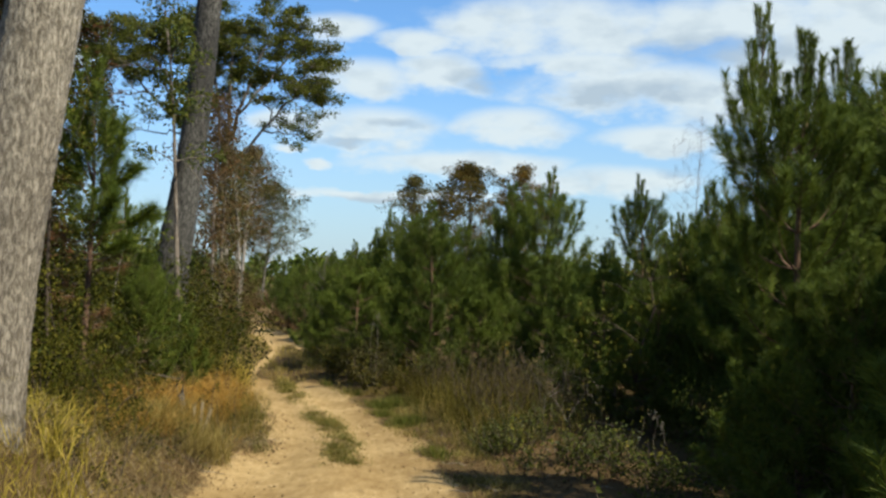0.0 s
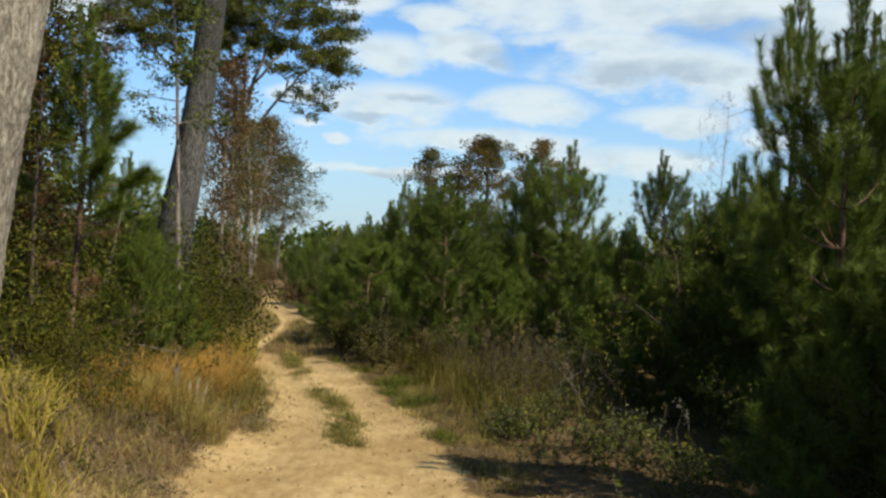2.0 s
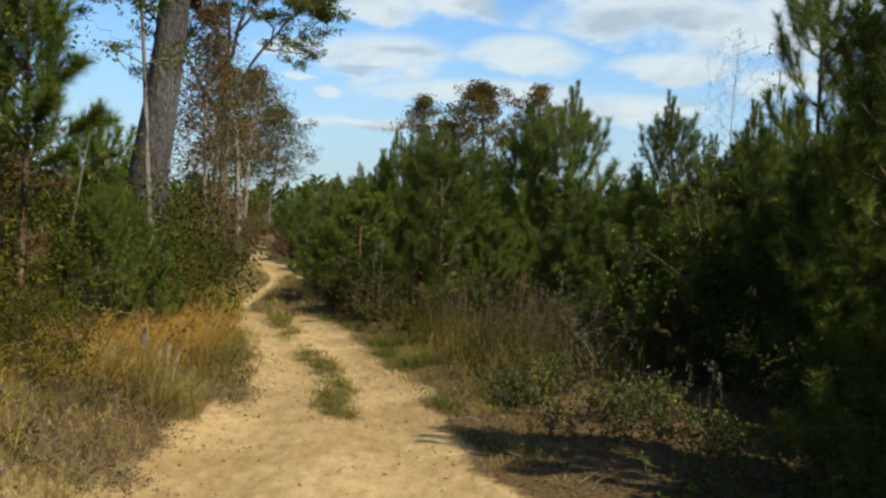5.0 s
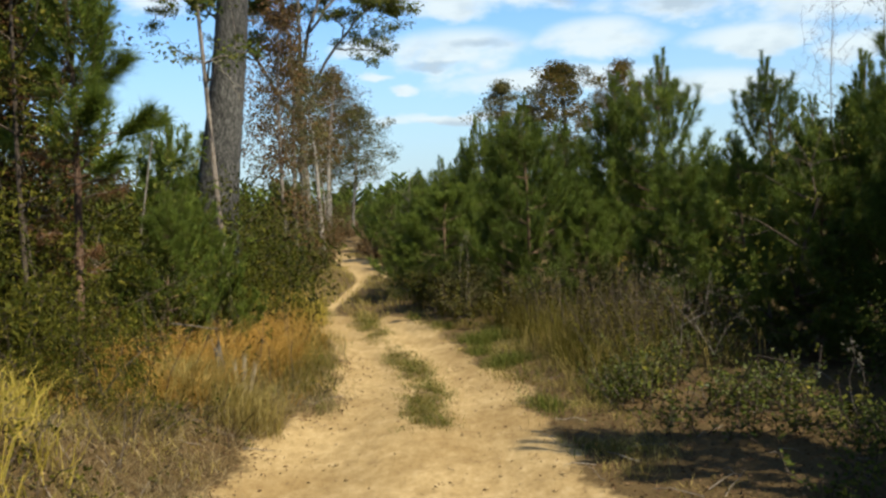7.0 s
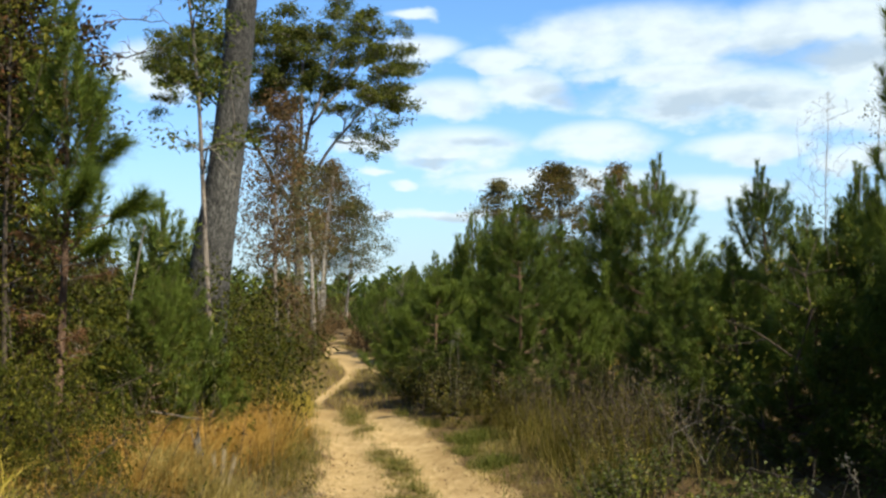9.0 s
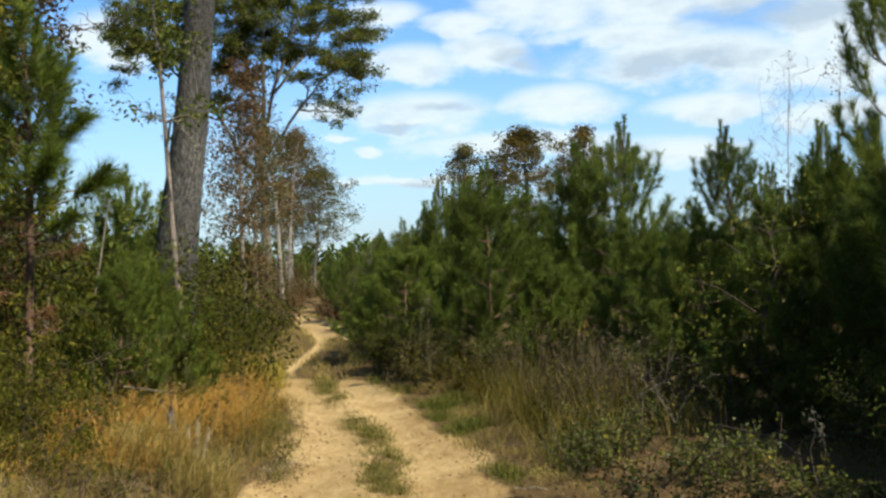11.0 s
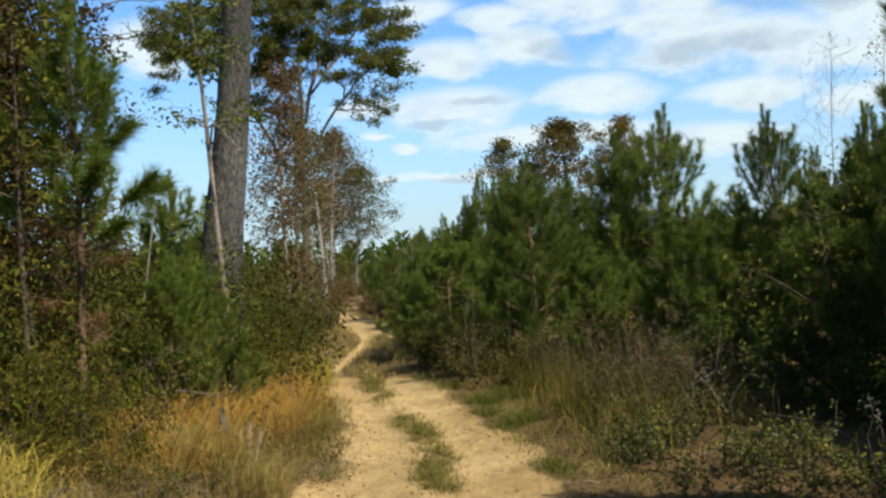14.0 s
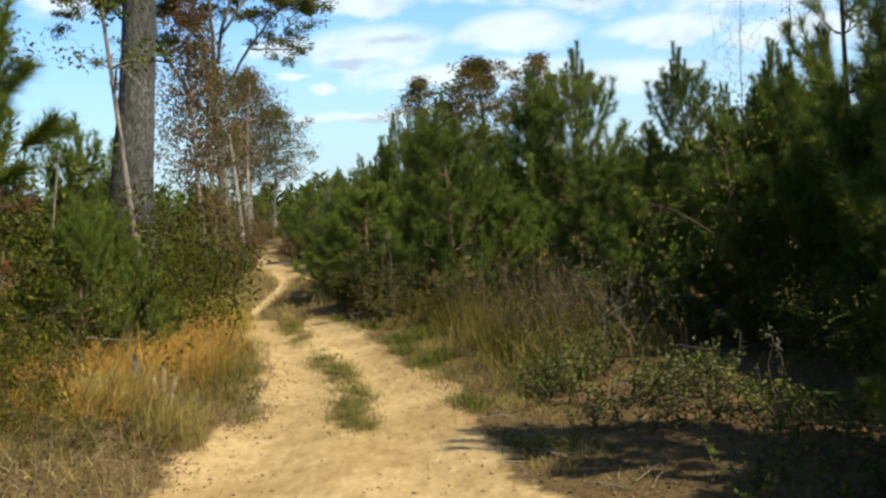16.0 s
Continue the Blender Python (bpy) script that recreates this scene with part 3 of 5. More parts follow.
    return wood.mesh("trunk", M_PINE_BARK, True), green.mesh("crown", M_NEEDLE)


PINES = "young pines along the trail"
pine_kinds = [pine_mesh(3.5, 1.05, 11, 1.0, 0.05, 1), pine_mesh(3.5, 1.15, 12, 1.1, 0.04, 1), pine_mesh(3.5, 0.95, 13, 1.0, 0.06, 2),
              pine_mesh(3.5, 1.25, 14, 1.1, 0.03, 1), pine_mesh(3.5, 0.80, 15, 0.9, 0.06, 2),
              pine_mesh(3.5, 0.42, 19, 0.35, 0.52, 1, 170, 0.15, 0.0055),
              pine_mesh(3.5, 0.80, 57, 0.8, 0.30, 1, 300, 0.12, 0.0040, 1.1), pine_mesh(3.5, 0.78, 58, 0.55, 0.06, 1, 240, 0.13, 0.0045, 1.6)]
pine_far = [pine_mesh(3.5, 1.05, 31, 0.5, 0.05, 2, 40, 0.19, 0.016), pine_mesh(3.5, 1.15, 32, 0.5, 0.04, 1, 40, 0.19, 0.016),
            pine_mesh(3.5, 0.90, 33, 0.5, 0.05, 2, 40, 0.19, 0.016)]


def pine(x, y, h, kind=0, turn=0.0, wide=1.0, label="bushy young pine with long green needles and upright shoots", lean=0.0):
    """A young pine that stands on the ground at x, y."""
    ob = thing("pine_tree", label, "pine tree", (x, y, height(x, y) - 0.03), PINES)
    kinds = pine_kinds if y < 23 else pine_far
    for me, n in zip(kinds[kind % len(kinds)], ("trunk", "crown")):
        part(n, me, ob)
    s = h / 3.5
    ob.scale = (s * wide, s * wide, s)
    ob.rotation_euler = (0, radians(lean), turn)
    return ob


# the right-hand stand, plus pines added out of view for shade: x, y, height, kind
RIGHT_AND_SHADE_PINES = [(1.76, 17.5, 3.32, 0, 0.4, 1.0), (3.60, 19.0, 3.38, 0, 3.3, 0.9), (2.30, 16.2, 1.90, 1, 2.0, 0.95), (-0.20, 16.0, 2.65, 3, 0.3, 0.95),
               (-0.60, 19.2, 2.70, 4, 1.9, 1.0), (1.10, 18.6, 3.15, 4, 2.7, 1.0), (-1.06, 21.0, 2.90, 4, 0.9, 0.9), (-1.65, 24.0, 2.55, 2, 3.1, 0.9),
               (-2.29, 26.5, 2.40, 4, 2.2, 0.9), (2.78, 12.2, 2.20, 1, 4.2, 1.1), (2.95, 10.6, 2.05, 3, 1.0, 1.1), (4.59, 20.0, 2.85, 4, 5.0, 0.9),
               (3.60, 14.0, 2.82, 4, 0.2, 0.9), (3.65, 12.0, 4.70, 7, 3.5, 0.72), (2.50, 7.20, 3.30, 6, 2.4, 1.0), (3.25, 7.90, 1.9, 3, 0.7, 0.9),
               # 4.35, 9.30: trunk out of view, added to shade the hollow under the pines
               (4.35, 9.30, 3.60, 3, 5.5, 1.2), (0.55, 15.4, 1.45, 3, 2.9, 1.1), (1.60, 14.1, 1.95, 1, 1.7, 1.1), (2.05, 13.0, 1.95, 3, 4.4, 1.1),
               (2.30, 11.3, 1.70, 1, 5.1, 1.1), (-1.50, 18.5, 1.85, 3, 3.3, 1.45), (-1.75, 20.0, 1.7, 1, 1.3, 1.4), (0.30, 17.8, 2.45, 1, 5.8, 1.1),
               (2.85, 17.8, 1.80, 3, 0.9, 1.0), (4.60, 16.5, 2.70, 1, 2.1, 1.0), (5.20, 14.5, 3.00, 0, 4.7, 1.0), (5.60, 18.5, 3.00, 2, 1.3, 1.0),
               (4.55, 11.9, 4.25, 4, 3.9, 1.0), (5.60, 8.00, 4.00, 3, 0.5, 1.2), (4.5, 10.2, 3.6, 1, 2.5, 1.1), (-1.80, 20.3, 1.70, 1, 4.9, 1.0), (-2.20, 23.0, 1.80, 3, 1.5, 1.0),
               (-2.70, 26.0, 2.00, 1, 0.6, 1.0), (-3.00, 29.0, 2.30, 3, 2.8, 1.0), (-4.0, 30.4, 2.1, 0, 1.8, 1.0), (-4.7, 33.5, 1.9, 1, 0.8, 1.0), (-5.4, 37.0, 1.85, 2, 3.8, 1.0), (-6.3, 41.0, 1.75, 0, 4.8, 1.1), (-7.2, 46.0, 1.75, 1, 2.8, 1.1), (-3.1, 27.2, 1.7, 1, 5.8, 1.1), (3.9, 8.9, 2.4, 3, 0.9, 1.1), (3.5, 11.4, 2.2, 3, 2.2, 1.1), (3.4, 9.9, 2.0, 1, 4.1, 1.1),
               # from here to 2.95, 5.4: out of view, added to shade the right verge
               (3.7, 5.5, 3.0, 1, 0.3, 1.1), (4.9, 4.8, 3.4, 3, 2.3, 1.1), (3.6, 4.0, 3.0, 1, 3.3, 1.1), (4.7, 6.7, 3.0, 1, 1.1, 1.1), (4.6, 3.0, 3.6, 2, 4.3, 1.0),
               (3.75, 5.9, 3.2, 3, 2.0, 1.0), (3.6, 4.8, 3.4, 1, 0.4, 1.1), (3.1, 3.7, 2.8, 3, 3.0, 1.2), (2.95, 5.4, 2.0, 1, 4.0, 1.2), (4.0, 0.6, 3.2, 0, 1.3, 1.0), (5.4, -1.4, 3.8, 1, 2.6, 1.0), (4.2, -3.5, 3.0, 3, 0.9, 1.0), (6.2, 2.2, 3.9, 3, 5.2, 1.0), (5.0, -6.4, 3.6, 0, 3.1, 1.0), (7.2, -3.2, 4.0, 1, 1.9, 1.0), (4.4, -9.0, 3.3, 2, 0.2, 1.0),
               (2.45, 6.3, 1.9, 3, 1.2, 1.1), (2.50, 7.3, 1.6, 1, 3.7, 1.0), (2.95, 8.7, 1.5, 3, 5.2, 1.1), (2.60, 4.9, 1.8, 1, 0.8, 1.1)]
for x, y, h, k, a, w in RIGHT_AND_SHADE_PINES:
    pine(x, y, h, k, a, w)
# the stand goes on behind
stand = random.Random(5)
for i in range(46):
    y = stand.uniform(20, 62)
    edge = lerp(TRACK_RIGHT, y) + 1.6
    x = edge + stand.uniform(0, 1) ** 1.3 * (4 + y * 0.35)
    pine(x, y, stand.uniform(1.5, 2.2) + 0.006 * y, stand.randrange(5), stand.uniform(0, 6.28), 1.0)
for i in range(16):
    y = stand.uniform(24, 60)
    x = lerp(TRACK_LEFT, y) - 2.5 - stand.uniform(0, 1) * (2 + y * 0.25)
    pine(x, y, stand.uniform(2.0, 2.9), stand.randrange(5), stand.uniform(0, 6.28), 1.0)

# the pine by the left bank, bare-stemmed below, and a low bushy one past it
left_pine = pine(-2.98, 8.60, 3.0, 5, 1.2, 1.05, "slender young pine with a bare reddish lower stem")
rng = np.random.default_rng(64)
for a, z, L in [(0.3, 1.62, 0.42), (2.4, 1.48, 0.50), (4.1, 1.34, 0.36), (5.5, 1.18, 0.55), (1.2, 1.02, 0.30), (3.4, 0.86, 0.40), (0.1, 0.70, 0.26), (6.0, 1.72, 0.46), (3.0, 1.90, 0.34)]:
    dead = Soup()
    q = np.array([math.cos(a) * L, math.sin(a) * L, z + 0.10])
    c = curve((0, 0, z), q, -0.03, 0.012, 6)
    dead.tube(c, np.linspace(0.006, 0.002, 6), 5)
    for u in (2, 3, 4):
        dead.tube(curve(c[u], c[u] + unit(1)[0] * 0.14, 0, 0.006, 4), [0.0028, 0.0022, 0.0018, 0.0012], 4)
    limb = part("dead_branch", dead.mesh("dead_branch", M_TWIG), left_pine, "bare dead side branch")
    brown = Soup()
    k = 150
    u = rng.uniform(0.25, 1.0, k)
    at = np.stack([np.interp(u, np.linspace(0, 1, 6), c[:, i]) for i in range(3)], 1)
    brown.needles(at, unit(k) + np.array([0, 0, -0.7]), 0.13 * rng.uniform(0.6, 1.1, k), 0.005)
    part("dead_needles", brown.mesh("dead_needles", M_NEEDLE_DEAD), limb, "hanging rust-red dead needles")
left_pine.rotation_euler = (0, 0, 0)


def foxtail(root, elbow, tip, parent):
    """A branch that ends in a thick brush of needles."""
    wood, green = Soup(), Soup()
    root, elbow, tip = (np.asarray(p, float) for p in (root, elbow, tip))
    wood.tube([root, (root + elbow) / 2 + np.array([0, 0, -0.03]), elbow, tip], [0.009, 0.008, 0.006, 0.003], 5)
    k = 700
    d = tip - elbow
    L = np.linalg.norm(d)
    out = unit(k)
    out -= (out @ (d / L))[:, None] * (d / L)
    at = elbow + d * (rng.random(k) ** 0.8)[:, None]
    green.needles(at, out * 0.8 + rng.uniform(0.1, 1.5, k)[:, None] * d / L, 0.17 * rng.uniform(0.6, 1.15, k), 0.006)
    ob = part("branch", wood.mesh("branch", M_PINE_BARK), parent)
    part("needle_brush", green.mesh("needle_brush", M_NEEDLE), ob)


for root, elbow, tip in [((0, 0, 1.95), (0.36, 0, 2.02), (0.64, -0.05, 2.22)), ((0, 0, 2.3), (0.22, 0, 2.38), (0.46, 0.05, 2.62)), ((0, 0, 2.65), (0.14, 0.05, 2.75), (0.22, 0.05, 3.05)),
                         ((0, 0, 2.0), (0.22, -0.25, 2.1), (0.38, -0.35, 2.30)), ((0, 0, 2.1), (0.30, 0.2, 2.1), (0.58, 0.3, 2.18)), ((0, 0, 2.45), (-0.2, -0.2, 2.5), (-0.36, -0.35, 2.72)),
                         ((0, 0, 1.9), (-0.3, 0.1, 1.95), (-0.55, 0.15, 2.12)), ((0, 0, 1.8), (0.2, -0.1, 1.78), (0.45, -0.16, 1.9))]:
    foxtail(root, elbow, tip, left_pine)
pine(-3.05, 11.0, 1.60, 3, 0.4, 0.9, "low bushy young pine in the roadside brush")
pine(-2.98, 10.2, 1.40, 3, 2.2, 0.9, "low bushy young pine in the roadside brush")
pine(-4.40, 14.5, 2.60, 1, 2.4, 1.0)
pine(-3.60, 12.1, 1.95, 0, 3.1, 0.9, "low bushy young pine in the roadside brush")


def oak_near():
    """The big grey trunk beside the trail; its crown is far overhead."""
    x, y = -2.50, 5.75
    z0 = 0.45
    ob = thing("oak_tree", "large grey-barked tree trunk leaning over the grassy trail edge", "tree", (x, y, z0))
    axis = [(-0.08, 0, -0.6), (-0.06, 0, 0), (-0.03, 0, 0.5), (0.03, 0.0, 1.2), (0.14, 0, 2.0), (0.26, 0, 2.8), (0.42, 0.1, 4.2), (0.55, 0.2, 7.5)]
    rough_trunk("trunk", axis, [0.26, 0.250, 0.236, 0.224, 0.210, 0.198, 0.18, 0.14], M_BARK, 120, 0.020, 0.011, 0.22, ob, 3.1, 0.6)
    tips = [(0.5 + math.cos(a) * r, 0.3 + math.sin(a) * r, 8.4 + 2.2 * rng.random()) for a, r in zip(rng.uniform(0, 6.28, 34), rng.uniform(0.6, 3.2, 34))]
    part("limb", grow(axis[-2:], [0.17, 0.14], tips).mesh("limb", M_BARK_DARK), ob)
    part("crown", pads(Soup(), tips, 60, 0.6, 0.11).mesh("crown", M_OAK), ob)


def tall_tree():
    """The tall dark trunk at the back of the brush."""
    x, y = -3.40, 13.0
    z0 = height(x, y) - 0.1
    ob = thing("tall_tree", "tall dark grey-brown tree trunk rising from the brush", "tree", (x, y, z0))
    axis = [(-0.16, 0, 0), (-0.08, 0, 1.0), (0.02, 0, 1.9), (0.16, 0, 2.75), (0.29, 0, 3.9), (0.35, 0.0, 4.7), (0.50, 0.1, 7.0), (0.45, 0.2, 10.0)]
    rough_trunk("trunk", axis, [0.34, 0.27, 0.22, 0.182, 0.158, 0.153, 0.14, 0.09], M_BARK_DARK, 64, 0.045, 0.007, 0.25, ob, 9.4)
    tips = [(0.4 + math.cos(a) * r, math.sin(a) * r, 9.4 + 3.2 * rng.random()) for a, r in zip(rng.uniform(0, 6.28, 36), rng.uniform(0.5, 2.8, 36))]
    part("limb", grow(axis[-2:], [0.13, 0.09], tips).mesh("limb", M_BARK_DARK), ob)
    part("crown", pads(Soup(), tips, 60, 0.6, 0.11).mesh("crown", M_OAK), ob)


def dome_tree():
    """The wide-crowned tree that stands over the bend: a fan of pale limbs under layered sprays of leaves."""
    global rng
    rng = np.random.default_rng(71)
    x, y = -7.45, 35.0
    ob = thing("spreading_tree", "wide domed tree with dark green leaves and pale grey limbs", "tree", (x, y, height(x, y) - 0.1))
    wood = Soup()
    stems = [[(0, 0, 0), (0.05, 0, 2.4), (0.0, 0.0, 4.6), (0.05, 0, 6.3)], [(0.0, 0, 5.6), (0.5, 0.1, 7.4), (1.2, 0.2, 9.4)], [(0.0, 0, 5.2), (-0.4, 0.2, 7.2), (-0.5, 0, 9.4)],
             [(0.05, 0, 4.4), (1.2, -0.3, 6.4), (2.6, -0.4, 7.9)], [(0, 0, 4.0), (-1.7, 0.3, 6.8), (-3.6, 0.2, 8.6)], [(0.05, 0, 6.2), (0.1, 0.2, 9.6)],
             [(-1.5, 0.3, 6.5), (-2.4, 0.4, 8.4), (-2.9, 0.4, 9.8)], [(0.4, 0, 7.0), (1.8, 0.5, 8.9), (2.7, 0.6, 10.0)]]
    rs = [(0.19, 0.16, 0.12, 0.09), (0.07, 0.055, 0.035), (0.07, 0.055, 0.035), (0.06, 0.045, 0.03), (0.065, 0.05, 0.03), (0.065, 0.035), (0.05, 0.04, 0.025), (0.05, 0.04, 0.025)]
    nodes, nr = [], []
    for st, r in zip(stems, rs):
        k = 5 * (len(st) - 1) + 1
        s = np.linspace(0, len(st) - 1, k)
        P = np.stack([np.interp(s, range(len(st)), [p[c] for p in st]) for c in range(3)], 1)
        P[1:-1] += rng.normal(size=(k - 2, 3)) * 0.05
        R = np.interp(s, range(len(r)), r)
        wood.tube(P, R, 8)
        nodes += list(P[3:])
        nr += list(R[3:])
    # sprays of leaves lie on the shells of three lobes
    sprays = []
    for c, rad, n, floor in (((1.05, 0, 8.5), (2.75, 2.6, 2.6), 92, -0.42), ((-3.55, 0.3, 9.0), (1.55, 1.6, 1.55), 40, -0.6), ((-1.5, 0.6, 9.3), (1.5, 1.6, 1.6), 22, -0.3)):
        got = []
        while len(got) < n:
            u = unit(1)[0]
            q = np.array(c) + u * np.array(rad) * rng.uniform(0.50, 1.0)
            if u[2] > floor and all(np.linalg.norm((q - g) * (1, 1, 1.3)) > 0.50 for g in got[-40:]):
                got.append(q)
        sprays += [(q, 1.0) for q in got]
    for _ in range(46):
        u = unit(1)[0]
        sprays.append((np.array([0.9, 0, 7.9]) + u * np.array([2.7, 2.3, 1.0]) - np.array([0, 0, 0.9 * abs(u[0])]), rng.uniform(0.25, 0.5)))
    for q in ((3.3, -0.2, 7.0), (2.9, 0.4, 6.3), (3.6, 0.3, 7.6), (-4.7, 0.2, 7.6), (-3.4, -0.2, 6.4), (-3.0, 0.3, 5.6), (2.2, -0.5, 6.0), (-2.6, 0, 6.9)):
        sprays.append((np.array(q), 0.55))
    grow(nodes, nr, [q - np.array([0, 0, 0.06]) for q, _ in sprays], 0.010, 0.12, 0.06, 6, wood, 0.012)
    leaves = Soup()
    for q, f in sprays:
        at = [q + unit(1)[0] * np.array([0.52, 0.52, 0.22]) * rng.uniform(0.3, 1.0) for _ in range(int(11 * f))]
        for e in at:
            wood.tube(curve(q - np.array([0, 0, 0.06]), e, 0.03, 0.02, 4), [0.010, 0.008, 0.006, 0.004], 4)
        pads(leaves, at, 44, 0.22, 0.090, 0.65, 0.1, 0.55)
    part("trunk", wood.mesh("trunk", M_GREYWOOD), ob)
    part("crown", leaves.mesh("crown", M_CROWN), ob)


def leafy_tree(name, label, x, y, h, crown, mat, wood_mat, tips_n=40, per=40, leaf=0.10, stem=0.06, spread=0.35, low=0.35, seed=1, lean=(0, 0), thick=0.012):
    """A slim roadside tree: one stem, thin limbs, loose clumps of leaves."""
    global rng
    rng = np.random.default_rng(seed)
    ob = thing(name, label, "tree", (x, y, height(x, y) - 0.05))
    k = 9
    s = np.linspace(0, 1, k)
    axis = np.stack([lean[0] * s ** 1.4 + 0.05 * np.sin(5 * s + seed) * s, lean[1] * s + 0.05 * np.cos(4 * s + seed) * s, h * 0.9 * s], 1)
    wood = Soup()
    rad = np.linspace(stem, stem * 0.3, k)
    wood.tube(axis, rad, 8)
    tips = []
    for _ in range(tips_n):
        u = low + (1 - low) * rng.random() ** 0.8
        r = crown * math.sin(min(1.0, (u - low + 0.12) / (1.12 - low)) * math.pi) ** 0.6 * rng.uniform(0.25, 1)
        a = rng.uniform(0, 6.28)
        r *= 0.80 + 0.45 * math.sin(3 * a + 9 * u + seed) + 0.22 * math.sin(5 * a - 13 * u)
        tips.append((np.interp(u, s, axis[:, 0]) + math.cos(a) * r, np.interp(u, s, axis[:, 1]) + math.sin(a) * r, h * u))
    grow(list(axis[3:]), list(rad[3:]), tips, 0.25 * thick + 0.001, 0.06, 0.06, 5, wood, thick)
    part("trunk", wood.mesh("trunk", wood_mat), ob)
    if per:
        part("crown", pads(Soup(), tips, per, spread, leaf).mesh("crown", mat), ob)
    return ob


oak_near()
tall_tree()
dome_tree()
leafy_tree("brown_leaved_tree", "slim tree with thin rusty brown autumn leaves", -4.42, 20.0, 5.0, 0.9, M_BROWN, M_TWIG, 170, 46, 0.064, 0.045, 0.34, 0.16, 21)
leafy_tree("brown_leaved_tree", "slim tree with thin rusty brown autumn leaves", -4.80, 22.5, 4.6, 0.9, M_OLIVE, M_TWIG, 140, 42, 0.065, 0.05, 0.32, 0.2, 22)
leafy_tree("olive_leaved_tree", "roadside tree with fading olive leaves and drooping bare ends", -10.9, 56.0, 8.2, 2.9, M_OLIVE, M_PALE, 300, 55, 0.12, 0.10, 0.55, 0.34, 23, (0.4, 0), 0.016)
leafy_tree("olive_leaved_tree", "roadside tree with fading olive leaves and drooping bare ends", -9.9, 57.0, 6.6, 2.5, M_OLIVE, M_PALE, 200, 45, 0.12, 0.09, 0.50, 0.40, 24, (0.6, 0), 0.016)
leafy_tree("olive_leaved_tree", "grey-stemmed tree with thin olive and brown leaves", -6.9, 31.0, 6.2, 1.4, M_OLIVE, M_GREYWOOD, 170, 18, 0.070, 0.08, 0.26, 0.48, 51, (0.3, 0), 0.010)
leafy_tree("olive_leaved_tree", "grey-stemmed tree with thin olive and brown leaves", -8.2, 42.0, 6.8, 1.7, M_BROWN, M_PALE, 160, 20, 0.085, 0.09, 0.34, 0.50, 52, (0.5, 0), 0.010)
leafy_tree("autumn_tree", "tree turning rusty orange behind the young pines", 0.70, 28.0, 4.70, 1.85, M_RUST, M_BARK_DARK, 280, 62, 0.066, 0.08, 0.23, 0.38, 25)
leafy_tree("autumn_tree", "tree turning rusty orange behind the young pines", 1.95, 28.6, 4.80, 1.0, M_RUST, M_BARK_DARK, 130, 70, 0.066, 0.06, 0.23, 0.42, 36, (0.2, 0))
leafy_tree("autumn_tree", "tree with rust and olive leaves behind the young pines", -0.05, 27.6, 4.05, 0.80, M_OLIVE, M_BARK_DARK, 36, 90, 0.075, 0.05, 0.28, 0.55, 37)
leafy_tree("autumn_tree", "thin crown of green and rust leaves above the pines", -0.85, 28.6, 4.45, 0.95, M_OLIVE, M_BARK_DARK, 120, 64, 0.066, 0.06, 0.22, 0.42, 26)
vine_tree = leafy_tree("vine_covered_tree", "dark tree hung with reddish brown vine leaves", -3.85, 9.7, 5.4, 0.50, M_VINE, M_BARK_DARK, 260, 170, 0.050, 0.06, 0.22, 0.10, 27)
leafy_tree("vine_covered_tree", "dark tree hung with dull green leaves", -4.55, 10.4, 5.6, 0.85, M_VINE, M_BARK_DARK, 220, 110, 0.050, 0.05, 0.30, 0.08, 28)
leafy_tree("vine_covered_tree", "dark tree hung with dull green leaves", -5.5, 11.0, 5.8, 0.9, M_VINE, M_BARK_DARK, 200, 120, 0.055, 0.05, 0.28, 0.08, 53)
sapling = leafy_tree("oak_sapling", "leaning grey sapling with sparse leaves before the tall trunk", -2.88, 11.6, 5.0, 0.55, M_OAK, M_TWIG, 40, 60, 0.06, 0.034, 0.20, 0.55, 29, (-0.34, 0))


def bough(owner, pts, r, forks, label):
    """A dead bough with a few forked twigs; pts are places in the world."""
    c = np.asarray(pts, float) - np.array(owner.location)
    t = np.linspace(0, len(c) - 1, 4 * (len(c) - 1) + 1)
    c = np.stack([np.interp(t, range(len(c)), c[:, i]) for i in range(3)], 1)
    c[1:-1] += rng.normal(size=(len(c) - 2, 3)) * r * 0.9
    wood = Soup()
    wood.tube(c, np.linspace(r, r * 0.35, len(c)), 6)
    for _ in range(forks):
        b = c[rng.integers(len(c) // 3, len(c))]
        e = b + unit(1)[0] * np.array([0.22, 0.10, 0.16])
        k = curve(b, e, 0.02, 0.012, 5)
        wood.tube(k, np.linspace(r * 0.4, r * 0.15, 5), 4)
        wood.tube(curve(k[2], k[2] + unit(1)[0] * 0.09, 0, 0.006, 3), [r * 0.25, r * 0.2, r * 0.12], 4)
    part("dead_bough", wood.mesh("dead_bough", M_GREYWOOD), owner, label)


rng = np.random.default_rng(620)
bough(vine_tree, [(-3.80, 9.7, 3.20), (-3.33, 9.7, 3.35), (-3.08, 9.7, 3.34), (-2.80, 9.65, 3.36)], 0.011, 9, "grey dead bough with bare twigs")
bough(vine_tree, [(-3.80, 9.7, 3.40), (-3.35, 9.7, 3.50), (-3.01, 9.65, 3.60), (-2.66, 9.6, 3.57)], 0.009, 7, "grey dead bough with bare twigs")
bough(sapling, [(-3.00, 11.6, 2.72), (-2.93, 11.5, 2.93), (-2.81, 11.45, 2.83), (-2.70, 11.4, 2.68), (-2.66, 11.4, 2.56)], 0.012, 3, "pale broken bough")

